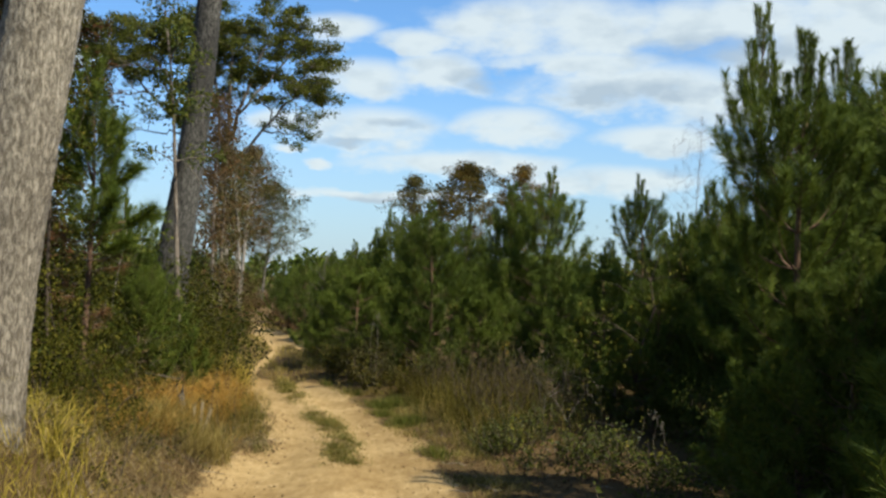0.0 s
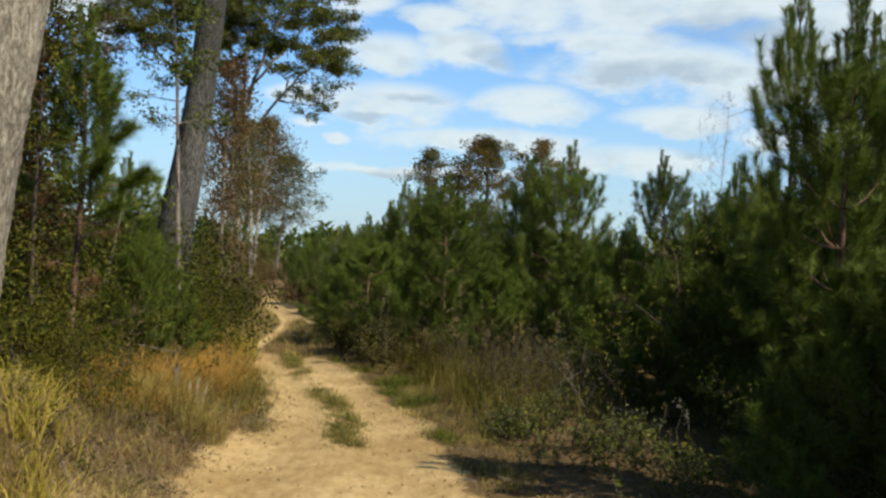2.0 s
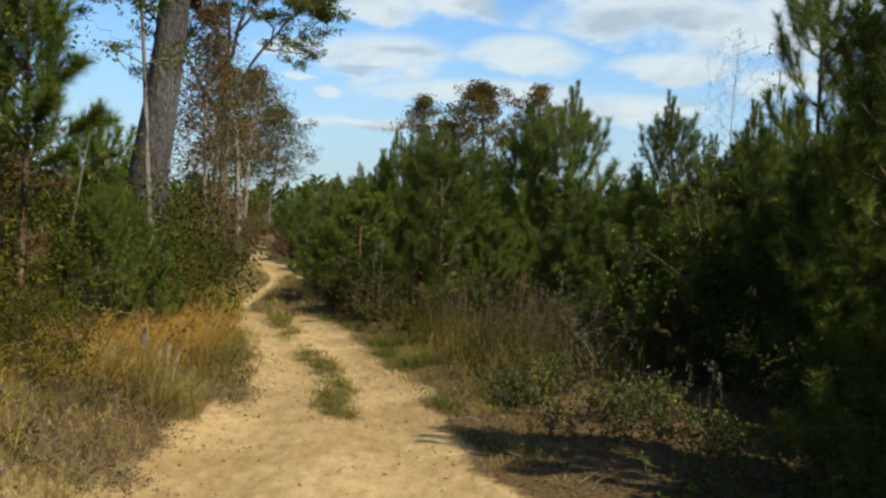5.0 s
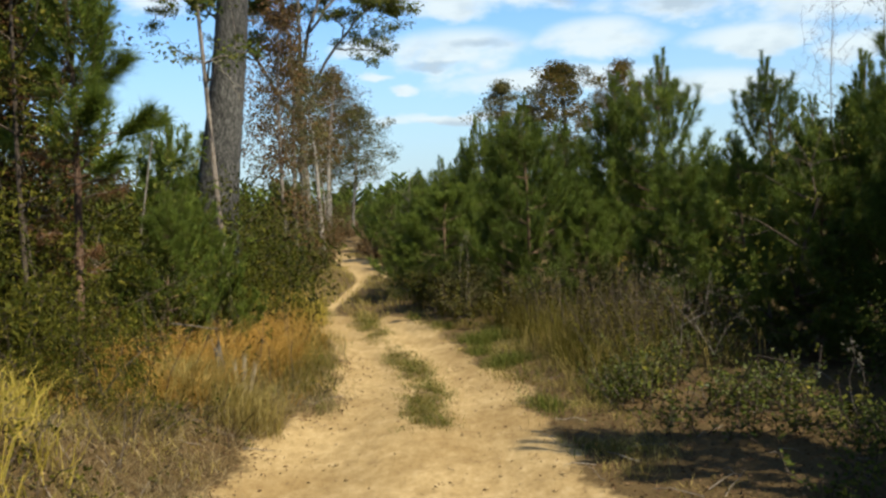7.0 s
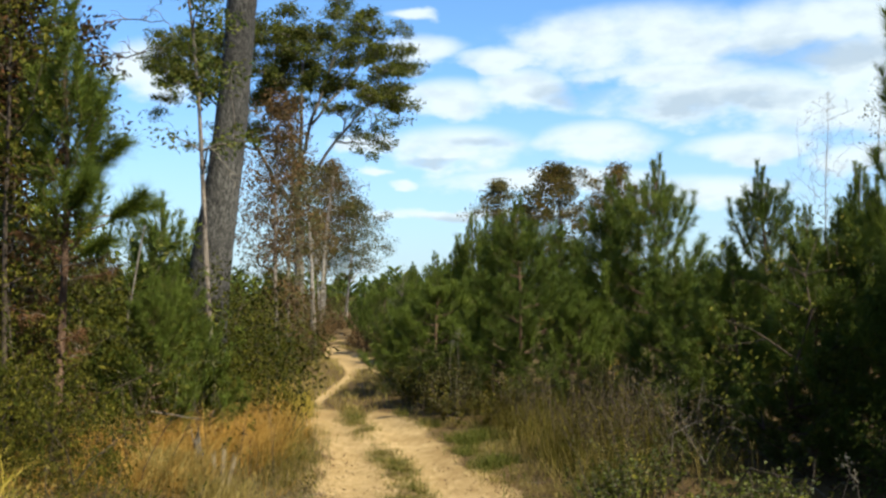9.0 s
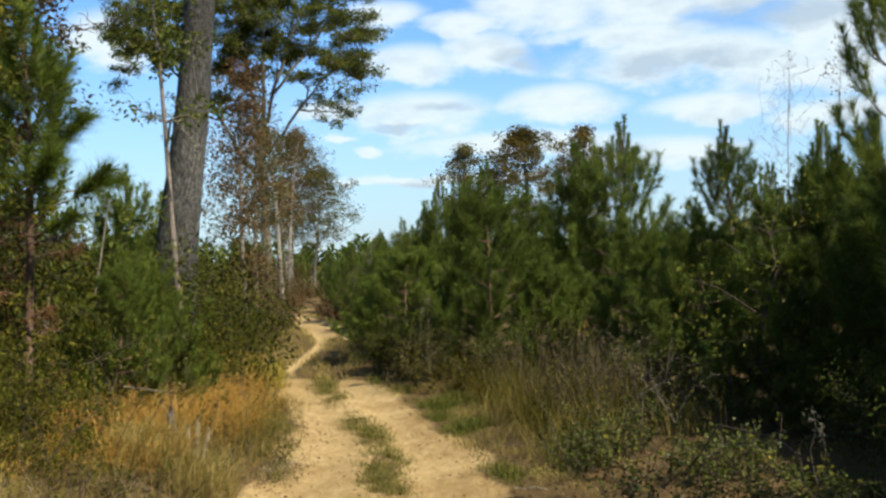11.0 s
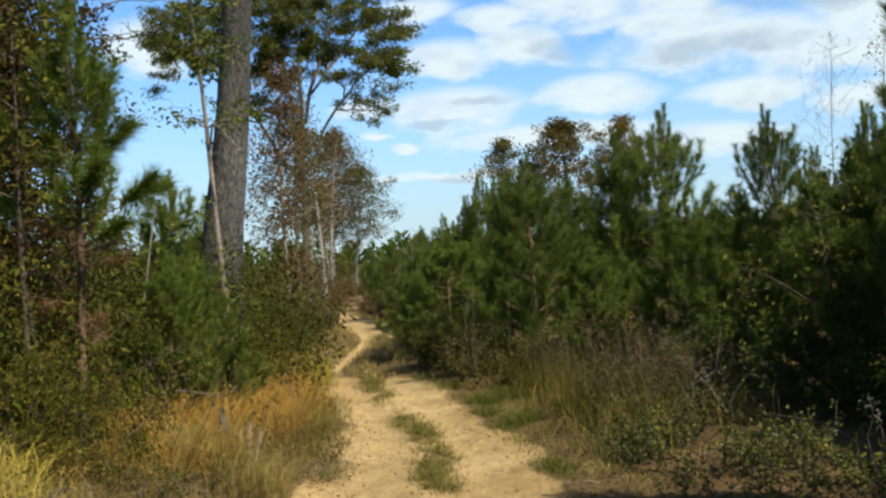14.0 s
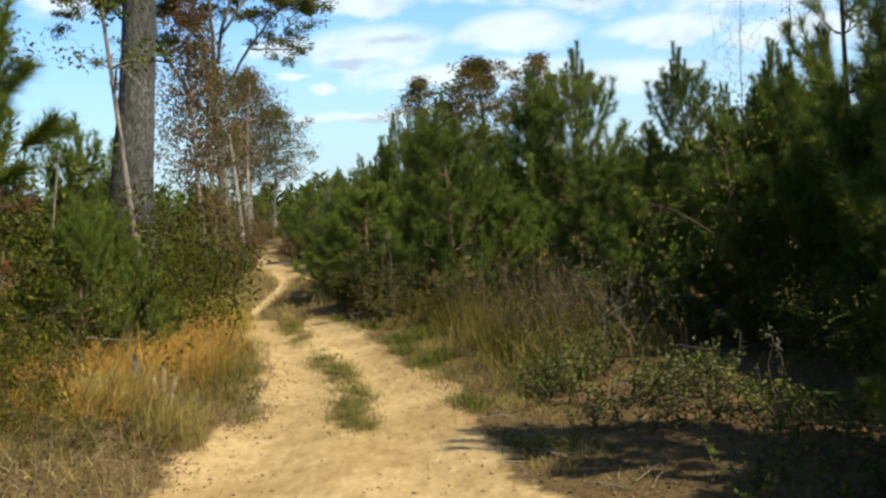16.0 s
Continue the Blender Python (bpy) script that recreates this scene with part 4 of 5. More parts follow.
leafy_tree("pale_forked_tree", "thin pale tree forking above the trail bend", -5.45, 28.0, 5.0, 0.85, M_OLIVE, M_PALE, 56, 30, 0.08, 0.075, 0.30, 0.44, 30, (-0.25, 0))
leafy_tree("pale_thin_tree", "thin pale tree trunk beyond the trail bend", -10.3, 52.0, 5.4, 1.0, M_RUST, M_PALE, 60, 40, 0.12, 0.07, 0.45, 0.45, 32, (-0.2, 0))
leafy_tree("leafy_sapling", "slim sapling with small yellow-green leaves before the vines", -3.12, 8.30, 3.9, 0.46, M_SHRUB, M_STEM, 100, 42, 0.046, 0.020, 0.20, 0.08, 35, (-0.1, 0))
leafy_tree("bare_tree", "thin bare grey tree with fine empty twigs", 4.80, 20.0, 4.90, 0.70, M_OLIVE, M_TWIG, 420, 0, 0.05, 0.014, 0.1, 0.60, 33, (0.1, 0), 0.009)
leafy_tree("vine_sapling", "thin arching sapling with a few small leaves", 4.55, 17.0, 4.4, 0.30, M_OLIVE, M_TWIG, 26, 9, 0.05, 0.014, 0.12, 0.5, 38, (0.25, 0), 0.008)
leafy_tree("bare_tree", "small leafless grey tree behind the pines", -3.0, 26.0, 2.35, 0.55, M_OLIVE, M_TWIG, 140, 0, 0.05, 0.02, 0.1, 0.25, 34, (0, 0), 0.008)

# ---- shrubs ----


def shrub_mesh(w, h, mat, seed, stems=9, per=26, leaf=0.055, tips_n=60):
    global rng
    rng = np.random.default_rng(seed)
    wood, green = Soup(), Soup()
    tips = []
    for _ in range(tips_n):
        u = unit(1)[0]
        r = rng.uniform(0.45, 1.0)
        tips.append(np.array([u[0] * w * 0.5 * r, u[1] * w * 0.5 * r, h * (0.50 + 0.48 * u[2] * r)]))
    base = [(rng.normal() * 0.05, rng.normal() * 0.05, 0.02 + 0.1 * i) for i in range(4)]
    grow(base, [0.02, 0.018, 0.016, 0.015], tips, 0.002, 0.1, 0.08, 4, wood, 0.007)
    pads(green, tips, per, 0.17, leaf, 0.9, 0.35, 0.36)
    return wood.mesh("stem", M_STEM), green.mesh("crown", mat)


SHRUBS = "roadside shrubs"
shrub_kinds = [shrub_mesh(1.2, 1.2, M_SHRUB, 41, 9, 40, 0.044), shrub_mesh(1.3, 1.2, M_SHRUB, 42, 9, 44, 0.042, 70), shrub_mesh(1.2, 1.2, M_OAK, 43, 9, 36, 0.048),
               shrub_mesh(1.1, 1.2, M_OLIVE, 44, 9, 26, 0.040), shrub_mesh(0.8, 1.2, M_LIME, 45, 9, 16, 0.030), shrub_mesh(1.1, 1.2, M_BROWN, 46, 9, 24, 0.045)]
SHRUB_WORDS = ["leafy green shrub crowding the trail edge", "dense green shrub with small leaves", "dark green oak shrub in the thicket",
               "thin olive-brown shrub with fading leaves", "loose shrub with lime yellow leaves", "dry shrub with reddish brown leaves"]


def shrub(x, y, h, kind, w=1.0):
    ob = thing("shrub", SHRUB_WORDS[kind], "shrub", (x, y, height(x, y) - 0.03), SHRUBS)
    for me, n in zip(shrub_kinds[kind], ("stem", "crown")):
        part(n, me, ob)
    s = h / 1.2
    ob.scale = (s * w, s * w, s)
    ob.rotation_euler = (0, 0, x * 7 + y * 3)
    return ob


# the thicket along the left bank
for x, y, h, k, *w in [(-3.3, 7.6, 1.3, 0), (-3.4, 6.6, 1.25, 2), (-3.5, 8.5, 1.6, 0),
                   (-4.1, 8.0, 1.9, 2), (-3.3, 9.4, 1.55, 1), (-3.9, 10.2, 1.8, 0), (-3.3, 10.9, 1.5, 1), (-4.6, 10.9, 2.0, 2),
                   (-3.7, 12.0, 1.75, 0), (-3.0, 12.2, 1.9, 1), (-3.35, 11.7, 1.75, 0), (-4.4, 12.8, 2.0, 1), (-3.2, 13.6, 1.4, 0), (-5.2, 13.6, 2.1, 0), (-3.7, 14.6, 1.6, 1),
                   (-3.9, 16.0, 1.6, 0), (-4.4, 17.2, 1.7, 1), (-5.2, 16.2, 1.9, 2), (-4.6, 18.8, 1.5, 0), (-5.4, 19.4, 1.8, 3), (-5.0, 21.6, 1.4, 3),
                   (-5.8, 24.0, 1.6, 0), (-6.6, 27.5, 1.6, 3), (-7.6, 31.0, 1.6, 3), (-5.2, 8.4, 2.2, 2), (-5.8, 10.0, 2.3, 1), (-6.2, 12.0, 2.3, 2),
                   (-6.4, 15.0, 2.2, 0), (-4.6, 6.6, 1.7, 2), (-9.0, 38.0, 1.8, 3), (-8.4, 34.5, 1.8, 0), (-10.4, 44.0, 2.0, 3), (-3.3, 9.0, 1.0, 5), (-3.1, 10.8, 0.9, 5), (-2.45, 7.65, 0.95, 1, 0.75), (-2.95, 7.9, 1.05, 1, 0.8), (-3.35, 8.1, 1.35, 0, 0.9), (-2.75, 8.3, 0.7, 0, 0.8), (-4.3, 11.6, 2.5, 2), (-5.2, 12.2, 2.8, 0), (-6.2, 13.4, 2.9, 2), (-7.2, 12.5, 3.0, 1), (-5.6, 15.2, 2.6, 0), (-4.6, 14.6, 2.2, 1), (-6.8, 16.5, 2.8, 2), (-8.2, 15.0, 3.2, 0), (-4.3, 19.6, 0.8, 3), (-4.6, 22.5, 0.9, 0), (-5.2, 25.5, 1.0, 3), (-6.2, 29.5, 1.1, 3), (-7.6, 34.0, 1.2, 0), (-8.8, 40.0, 1.3, 3), (-5.35, 27.2, 1.6, 5), (-5.9, 29.0, 1.7, 5), (-4.95, 25.6, 1.0, 5), (-6.7, 31.0, 1.8, 5), (-7.5, 33.5, 1.8, 5), (-8.1, 36.5, 1.8, 3), (-9.0, 41.0, 1.9, 5), (-9.6, 44.0, 1.9, 0), (-7.3, 36.8, 1.4, 5), (-6.9, 34.2, 1.0, 0), (-9.8, 46.0, 1.7, 5), (-11.5, 50.0, 1.9, 3), (-10.2, 49.0, 1.8, 5), (-9.4, 53.0, 2.0, 5), (-11.2, 54.0, 2.0, 0), (-13.0, 56.0, 2.2, 0), (-11.0, 58.0, 2.1, 5), (-9.0, 59.0, 2.0, 3), (-7.0, 58.0, 2.0, 0), (-5.0, 57.0, 2.1, 5), (-15.0, 60.0, 2.3, 3),
                   (-3.6, 4.6, 1.2, 0), (-4.4, 3.4, 1.6, 2), (-3.4, 2.6, 1.0, 3), (-5.2, 5.2, 1.9, 1), (-4.0, 1.2, 1.4, 0), (-5.4, 1.8, 1.9, 2), (-3.5, -0.4, 1.1, 1), (-4.7, -1.2, 1.7, 0), (-3.8, -2.8, 1.3, 3), (-5.6, -3.4, 2.0, 2), (-4.2, -5.0, 1.5, 0), (-6.4, -0.6, 2.2, 1), (-6.6, 3.6, 2.2, 0), (2.6, 1.6, 0.8, 2), (2.4, -1.2, 0.7, 3), (2.7, -3.0, 0.9, 2)]:
    shrub(x, y, h, k, *w)
# the right side: low brush before the pines, and the lime-leaved climber
for x, y, h, k in [(-1.0, 15.1, 0.95, 3), (2.0, 11.0, 2.2, 4), (2.3, 6.6, 0.9, 2), (2.75, 7.6, 1.3, 2), (2.6, 8.6, 0.9, 2), (2.5, 9.6, 0.9, 2), (2.2, 5.7, 0.7, 4), (2.75, 6.5, 1.1, 2), (2.6, 7.3, 0.9, 2), (-1.55, 17.2, 0.9, 2), (-2.05, 18.2, 0.9, 2), (-2.1, 19.3, 1.1, 2), (-2.3, 20.6, 1.0, 2), (-0.9, 16.6, 0.95, 2), (-2.0, 19.5, 1.2, 3),
                   (0.1, 14.6, 0.9, 2), (0.9, 13.6, 0.95, 3), (1.5, 12.6, 1.0, 2), (2.7, 10.9, 0.9, 2), (2.15, 11.6, 0.8, 2), (3.0, 10.0, 1.0, 2), (3.0, 8.4, 1.0, 2), (1.9, 12.4, 0.9, 2), (-2.35, 22.0, 1.1, 3), (-2.9, 25.0, 1.2, 0)]:
    shrub(x, y, h, k)

# ---- grasses, weeds and litter ----


def scatter(n, inside, xr, yr):
    """n places on the ground where inside(x, y) lets them stand."""
    got = []
    while len(got) < n:
        x, y = rng.uniform(*xr, 4000), rng.uniform(*yr, 4000)
        p = inside(x, y)
        keep = rng.random(4000) < p
        got += list(zip(x[keep], y[keep]))
    a = np.array(got[:n])
    return np.column_stack([a, land(a[:, 0], a[:, 1])[0]])


def left_of(y):
    return np.interp(y, [p[0] for p in TRACK_LEFT], [p[1] for p in TRACK_LEFT])


def right_of(y):
    return np.interp(y, [p[0] for p in TRACK_RIGHT], [p[1] for p in TRACK_RIGHT])


def clumped(x, y, scale, cut):
    v = np.sin(x * scale + 1.3 * np.sin(y * scale * 0.7)) * np.cos(y * scale * 0.9 + 1.1 * np.sin(x * scale * 1.3))
    return np.clip((v - cut) * 3 + 0.5, 0.03, 1)


def grass(name, label, mat, at, h, w, bend=0.5, per=1, fan=0.05, lean=0.55):
    soup = Soup()
    k = len(at)
    at = np.repeat(at, per, 0)
    at[:, :2] += rng.normal(size=(k * per, 2)) * fan
    a = rng.uniform(0, 6.28, k * per)
    ln = np.stack([np.cos(a), np.sin(a), 0 * a], 1) * rng.uniform(0.1, 1, (k * per, 1)) * lean
    soup.blades(at, ln, h * rng.uniform(0.45, 1.15, k * per), w * rng.uniform(0.6, 1.2, k * per), rng.uniform(0.3, 1.0, k * per) * bend * 2)
    return tagged(new(name, soup.mesh(name, mat)), label, "grass", kind="stuff")


rng = np.random.default_rng(77)


def ragged(x, y):
    """How far the edge of the growth wanders from the edge of the track."""
    return 0.13 * np.sin(1.9 * y + 0.6) + 0.09 * np.sin(4.7 * y + x) + 0.06 * np.sin(10.3 * y + 3 * x)


def left_band(a, b, y0, y1, soft=0.25):
    def inside(x, y):
        d = left_of(y) - x + ragged(x, y)
        return np.clip((d - a) / soft, 0, 1) * ((d < b) & (y > y0) & (y < y1))
    return inside


def spot(cx, cy, rx, ry, scale=4.0, cut=-0.1):
    return lambda x, y: (((x - cx) / rx) ** 2 + ((y - cy) / ry) ** 2 < 1) * clumped(x, y, scale, cut)


grass("broomsedge_grass", "tall orange dried broomsedge along the trail bank", M_BROOM,
      scatter(1150, lambda x, y: left_band(0.30, 2.1, 8.5, 13.2)(x, y) * clumped(x, y, 2.2, 0.0), (-5, -1.5), (7.0, 14)), 0.56, 0.0036, 0.9, 9, 0.07, 1.9)
grass("broomsedge_grass", "low leaning orange broomsedge on the bank", M_BROOM,
      scatter(800, lambda x, y: left_band(0.15, 1.6, 7.6, 12.5)(x, y) * clumped(x, y, 3.4, 0.05), (-5, -1.5), (7.0, 14)), 0.34, 0.0036, 1.0, 9, 0.06, 2.4)
grass("straw_grass", "pale dry stems standing among the broomsedge", M_STRAW,
      scatter(520, lambda x, y: left_band(0.10, 2.0, 7.8, 13.5)(x, y) * clumped(x, y, 3.0, 0.0), (-5, -1.5), (7.8, 14)), 0.44, 0.0032, 0.8, 5, 0.10, 1.7)
grass("broomsedge_grass", "tall orange dried broomsedge along the trail bank", M_BROOM,
      scatter(300, lambda x, y: left_band(0.15, 1.6, 13.0, 19.0)(x, y) * clumped(x, y, 1.9, 0.1), (-6, -1.5), (12, 20)), 0.48, 0.006, 0.8, 9, 0.06, 1.3)
grass("verge_grass", "tall olive green grass at the edge of the left rut", M_WEED,
      scatter(400, lambda x, y: left_band(0.02, 0.75, 10.2, 16.5, 0.2)(x, y) * clumped(x, y, 2.9, 0.0), (-4.5, -1.5), (10, 17)), 0.30, 0.0045, 0.9, 8, 0.08, 1.8)
grass("verge_grass", "short green grass at the edge of the left rut", M_GRASS,
      scatter(340, lambda x, y: left_band(-0.12, 0.45, 9.0, 17.0, 0.1)(x, y) * clumped(x, y, 3.7, 0.25), (-4.5, -1.4), (9, 17)), 0.16, 0.005, 0.9, 9, 0.07, 1.7)
grass("straw_grass", "pale dry grass hiding the foot of the stump", M_STRAW, scatter(210, spot(-2.20, 9.05, 0.34, 0.30), (-2.6, -1.8), (8.6, 9.4)), 0.42, 0.0042, 0.85, 9, 0.05, 1.4)
grass("yellow_grass", "yellow tuft of tall grass where the trail bends", M_YGRASS, scatter(46, spot(-3.30, 15.4, 0.42, 0.7), (-4, -2.6), (14.5, 16.3)), 0.58, 0.007, 0.7, 10, 0.05, 1.0)
grass("yellow_grass", "bright yellow-green grass clump beside the tree", M_YGRASS,
      scatter(210, lambda x, y: spot(-2.30, 5.45, 0.75, 0.95, 4.5)(x, y) * (x < -1.75), (-3.2, -1.5), (4.4, 6.5)), 0.38, 0.0060, 0.75, 10, 0.05, 1.3)
grass("yellow_grass", "yellow-green grass spilling down the bank", M_YGRASS,
      scatter(90, spot(-2.72, 6.75, 0.55, 0.7), (-3.4, -1.5), (6, 8.2)), 0.34, 0.0058, 0.8, 10, 0.07, 1.6)
grass("straw_grass", "dry straw and faded grass on the trail verge", M_STRAW,
      scatter(1300, lambda x, y: left_band(-0.10, 1.6, 4.5, 17.0)(x, y) * clumped(x, y, 3.1, 0.2) * np.clip(1.6 - (y - 6) / 9, 0.25, 1), (-5, -1.4), (4.5, 17)), 0.15, 0.0045, 0.95, 7, 0.06, 1.8)
grass("matted_grass", "flattened dry grass and stems matting the bank", M_MAT,
      scatter(3600, left_band(-0.05, 1.3, 4.5, 11.5, 0.15), (-5, -1.6), (4.5, 11.5)), 0.10, 0.0048, 1.0, 6, 0.09, 3.2)
grass("yellow_grass", "yellow-green grass over the tree's root mound", M_YGRASS, scatter(150, lambda x, y: clumped(x, y, 5.0, -0.1) * (x > -2.75), (-2.8, -1.7), (4.5, 5.6)), 0.24, 0.0055, 0.9, 9, 0.06, 1.6)
grass("straw_grass", "dry straw tufts around the big tree's foot", M_STRAW,
      scatter(300, lambda x, y: clumped(x, y, 4.4, 0.0), (-3.3, -1.8), (4.5, 6.8)), 0.20, 0.0042, 0.9, 8, 0.05, 1.7)
grass("green_grass", "olive green grass mixed into the left verge", M_WEED,
      scatter(480, lambda x, y: left_band(0.1, 2.2, 8.4, 18.0)(x, y) * clumped(x, y, 2.7, 0.1), (-6, -1.5), (5.5, 18)), 0.34, 0.007, 0.7, 6, 0.05, 1.2)
grass("straw_grass", "dry straw grass along both verges of the near trail", M_STRAW,
      scatter(2600, lambda x, y: (((x < left_of(y) + 0.05) & (x > left_of(y) - 3.5)) | ((x > right_of(y) + 0.1) & (x < right_of(y) + 2.2))) * clumped(x, y, 2.6, 0.05), (-6, 4), (-8, 4.8)), 0.22, 0.006, 0.85, 6, 0.07, 1.3)


def strip_band(x, y):
    return np.exp(-((x - np.interp(y, STRIP_Y, STRIP_X) - 0.04 * np.sin(4.3 * y)) / 0.15) ** 4) * np.interp(y, STRIP_RUN, STRIP_FILL) * clumped(x + 0.3 * y, y * 0.7, 9.0, -0.35)


grass("trail_strip_grass", "low green grass growing between the wheel ruts", M_GRASS,
      scatter(400, strip_band, (-4, 0.5), (8.9, 17)), 0.080, 0.0044, 1.0, 8, 0.05, 2.0)
grass("trail_strip_grass", "dark matted grass at the foot of the strip", M_WEED,
      scatter(200, strip_band, (-4, 0.5), (8.9, 17)), 0.05, 0.005, 1.0, 8, 0.05, 2.4)
grass("trail_strip_grass", "dry tan grass mixed into the strip between the ruts", M_STRAW,
      scatter(210, strip_band, (-4, 0.5), (8.9, 17)), 0.09, 0.0036, 1.0, 7, 0.07, 2.0)
far_strip = lambda x, y: ((x > left_of(y) - 0.6) & (x < right_of(y) + 0.3) & (land(x, y)[1] < 0.35) & (y > 16)).astype(float)
grass("trail_strip_grass", "low green and tan grass in the far trail", M_STRAW, scatter(700, far_strip, (-8, -1), (16, 34)), 0.16, 0.010, 0.8, 6, 0.07, 1.0)
right_band = lambda a, b, y0, y1: (lambda x, y: ((x - right_of(y) > a) & (x - right_of(y) < b) & (y > y0) & (y < y1)).astype(float))
grass("verge_grass", "short green grass along the right trail edge", M_GRASS,
      scatter(520, lambda x, y: right_band(0.05, 0.75, 9.2, 16.5)(x, y) * clumped(x, y, 3.3, 0.2), (-3, 3), (7, 17)), 0.15, 0.006, 0.8, 6, 0.05, 1.0)


grass("verge_grass", "short dry and green grass fringing the right rut", M_STRAW,
      scatter(420, lambda x, y: right_band(-0.05, 0.55, 7.6, 15.5)(x, y) * clumped(x, y, 4.1, 0.1), (-3, 2), (7.6, 15.5)), 0.10, 0.0042, 1.0, 7, 0.07, 1.8)
grass("verge_grass", "small green tufts fringing the right rut", M_GRASS,
      scatter(260, lambda x, y: right_band(0.0, 0.6, 8.4, 14.5)(x, y) * clumped(x, y, 3.3, 0.25), (-3, 2), (8.4, 14.5)), 0.10, 0.0048, 1.0, 8, 0.06, 1.7)


def weeds(name, label, mat, at, h, leaf, per=14):
    soup, wood = Soup(), Soup()
    for p in at:
        hh = h * rng.uniform(0.5, 1.2)
        tip = p + np.array([rng.normal() * 0.12, rng.normal() * 0.12, hh])
        c = curve(p, tip, 0, 0.02, 4)
        wood.tube(c, [0.004, 0.0035, 0.003, 0.002], 4)
        k = int(per * rng.uniform(0.6, 1.4))
        s = rng.uniform(0.2, 1, k)[:, None]
        pts = p + (tip - p) * s + rng.normal(size=(k, 3)) * 0.02
        way = unit(k) * np.array([1, 1, 0.5]) + np.array([0, 0, 0.15])
        soup.leaves(pts, way, leaf * rng.uniform(0.6, 1.4, k), leaf * 0.55 * rng.uniform(0.7, 1.3, k), 0.15)
    ob = new(name, soup.mesh(name, mat))
    part("stem", wood.mesh("stem", M_STEM), ob)
    return tagged(ob, label, "weeds", kind="stuff")


weeds("low_weeds", "low leafy green weeds spilling onto the trail edge", M_HERB,
      scatter(240, lambda x, y: right_band(0.55, 1.8, 8.6, 11.4)(x, y) * clumped(x, y, 3.4, 0.15), (0, 4), (8.6, 11.4)), 0.27, 0.032, 26)
weeds("low_weeds", "dark low weeds in the shade under the pines", M_OAK,
      scatter(240, lambda x, y: right_band(0.7, 2.6, 6.0, 8.8)(x, y) * clumped(x, y, 2.2, 0.0), (0, 4), (6.0, 8.8)), 0.20, 0.034, 22)
weeds("low_weeds", "low green weeds among the left grass", M_SHRUB,
      scatter(260, lambda x, y: left_band(0.5, 1.8, 6.0, 12)(x, y) * clumped(x, y, 2.1, 0.2), (-5, -2), (6, 12)), 0.34, 0.040, 20)
weeds("low_weeds", "small green weeds in the litter of the bank", M_SHRUB,
      scatter(230, lambda x, y: left_band(0.0, 1.0, 5.2, 10.5)(x, y) * clumped(x, y, 3.6, 0.1), (-4, -1.6), (5.2, 10.5)), 0.15, 0.030, 14)
weeds("yellowing_weeds", "weeds with yellowing leaves among the brush", M_LIME,
      scatter(70, lambda x, y: right_band(0.7, 2.0, 8.6, 13)(x, y) * clumped(x, y, 2.9, 0.3), (0, 4), (8.6, 13)), 0.36, 0.032, 18)


weeds("tall_weeds", "tall olive and brown weeds before the pines", M_WEED,
      scatter(400, lambda x, y: right_band(0.85, 2.1, 10.6, 15.5)(x, y) * clumped(x, y, 2.3, 0.0), (-2, 3), (9.5, 15.5)), 0.58, 0.024, 30)
weeds("tall_weeds", "olive and brown weeds under the pines", M_WEED,
      scatter(420, lambda x, y: right_band(0.25, 1.5, 14.5, 24)(x, y) * clumped(x, y, 2.0, 0.0), (-5, 3), (14.5, 24)), 0.5, 0.06, 24)
grass("weed_grass", "dry olive grass among the tall weeds", M_WEED,
      scatter(520, lambda x, y: right_band(0.65, 2.0, 10.4, 16)(x, y) * clumped(x, y, 2.3, -0.1), (-2, 3), (8.6, 16)), 0.56, 0.0042, 0.8, 9, 0.10, 1.2)


grass("weed_grass", "dry straw stems among the tall weeds", M_STRAW,
      scatter(120, lambda x, y: right_band(0.5, 1.8, 10.0, 15)(x, y) * clumped(x, y, 2.6, 0.0), (-2, 3), (8.8, 15)), 0.55, 0.0036, 0.9, 8, 0.09, 1.5)


def litter():
    soup = Soup()
    at = np.concatenate([scatter(5000, lambda x, y: (land(x, y)[1] < 0.4).astype(float), (-4.5, 2.6), (5, 13)),
                         scatter(8000, left_band(-0.25, 1.1, 4.6, 10.5), (-4, -1.5), (4.6, 10.5)), scatter(4200, right_band(-0.05, 1.4, 5.0, 13.5), (-0.5, 3.4), (5.0, 11.5)),
                         scatter(260, lambda x, y: clumped(x, y, 4.0, 0.1) * ((land(x, y)[1] > 0.3) * np.exp(-np.minimum(x - left_of(y), right_of(y) - x) / 0.22)).clip(0, 1), (-2.3, 1.1), (5, 14)), scatter(500, lambda x, y: (land(x, y)[1] > 0.3) * np.exp(-np.abs(x - left_of(y)) / 0.30) * clumped(x + 0.4 * y, y, 3.7, 0.1), (-2.3, 0), (6, 13)), scatter(260, lambda x, y: (land(x, y)[1] > 0.3) * clumped(x, y * 2.0, 2.9, 0.35), (-2.2, 0.8), (6, 12))])
    at[:, 2] += 0.012
    way = unit(len(at)) * np.array([1, 1, 0.25])
    soup.leaves(at, way, rng.uniform(0.010, 0.036, len(at)), rng.uniform(0.006, 0.017, len(at)), 0.07)
    tagged(new("leaf_litter", soup.mesh("leaf_litter", M_LITTER)), "scattered dry brown leaves and chips on the ground", "leaf litter", kind="stuff")


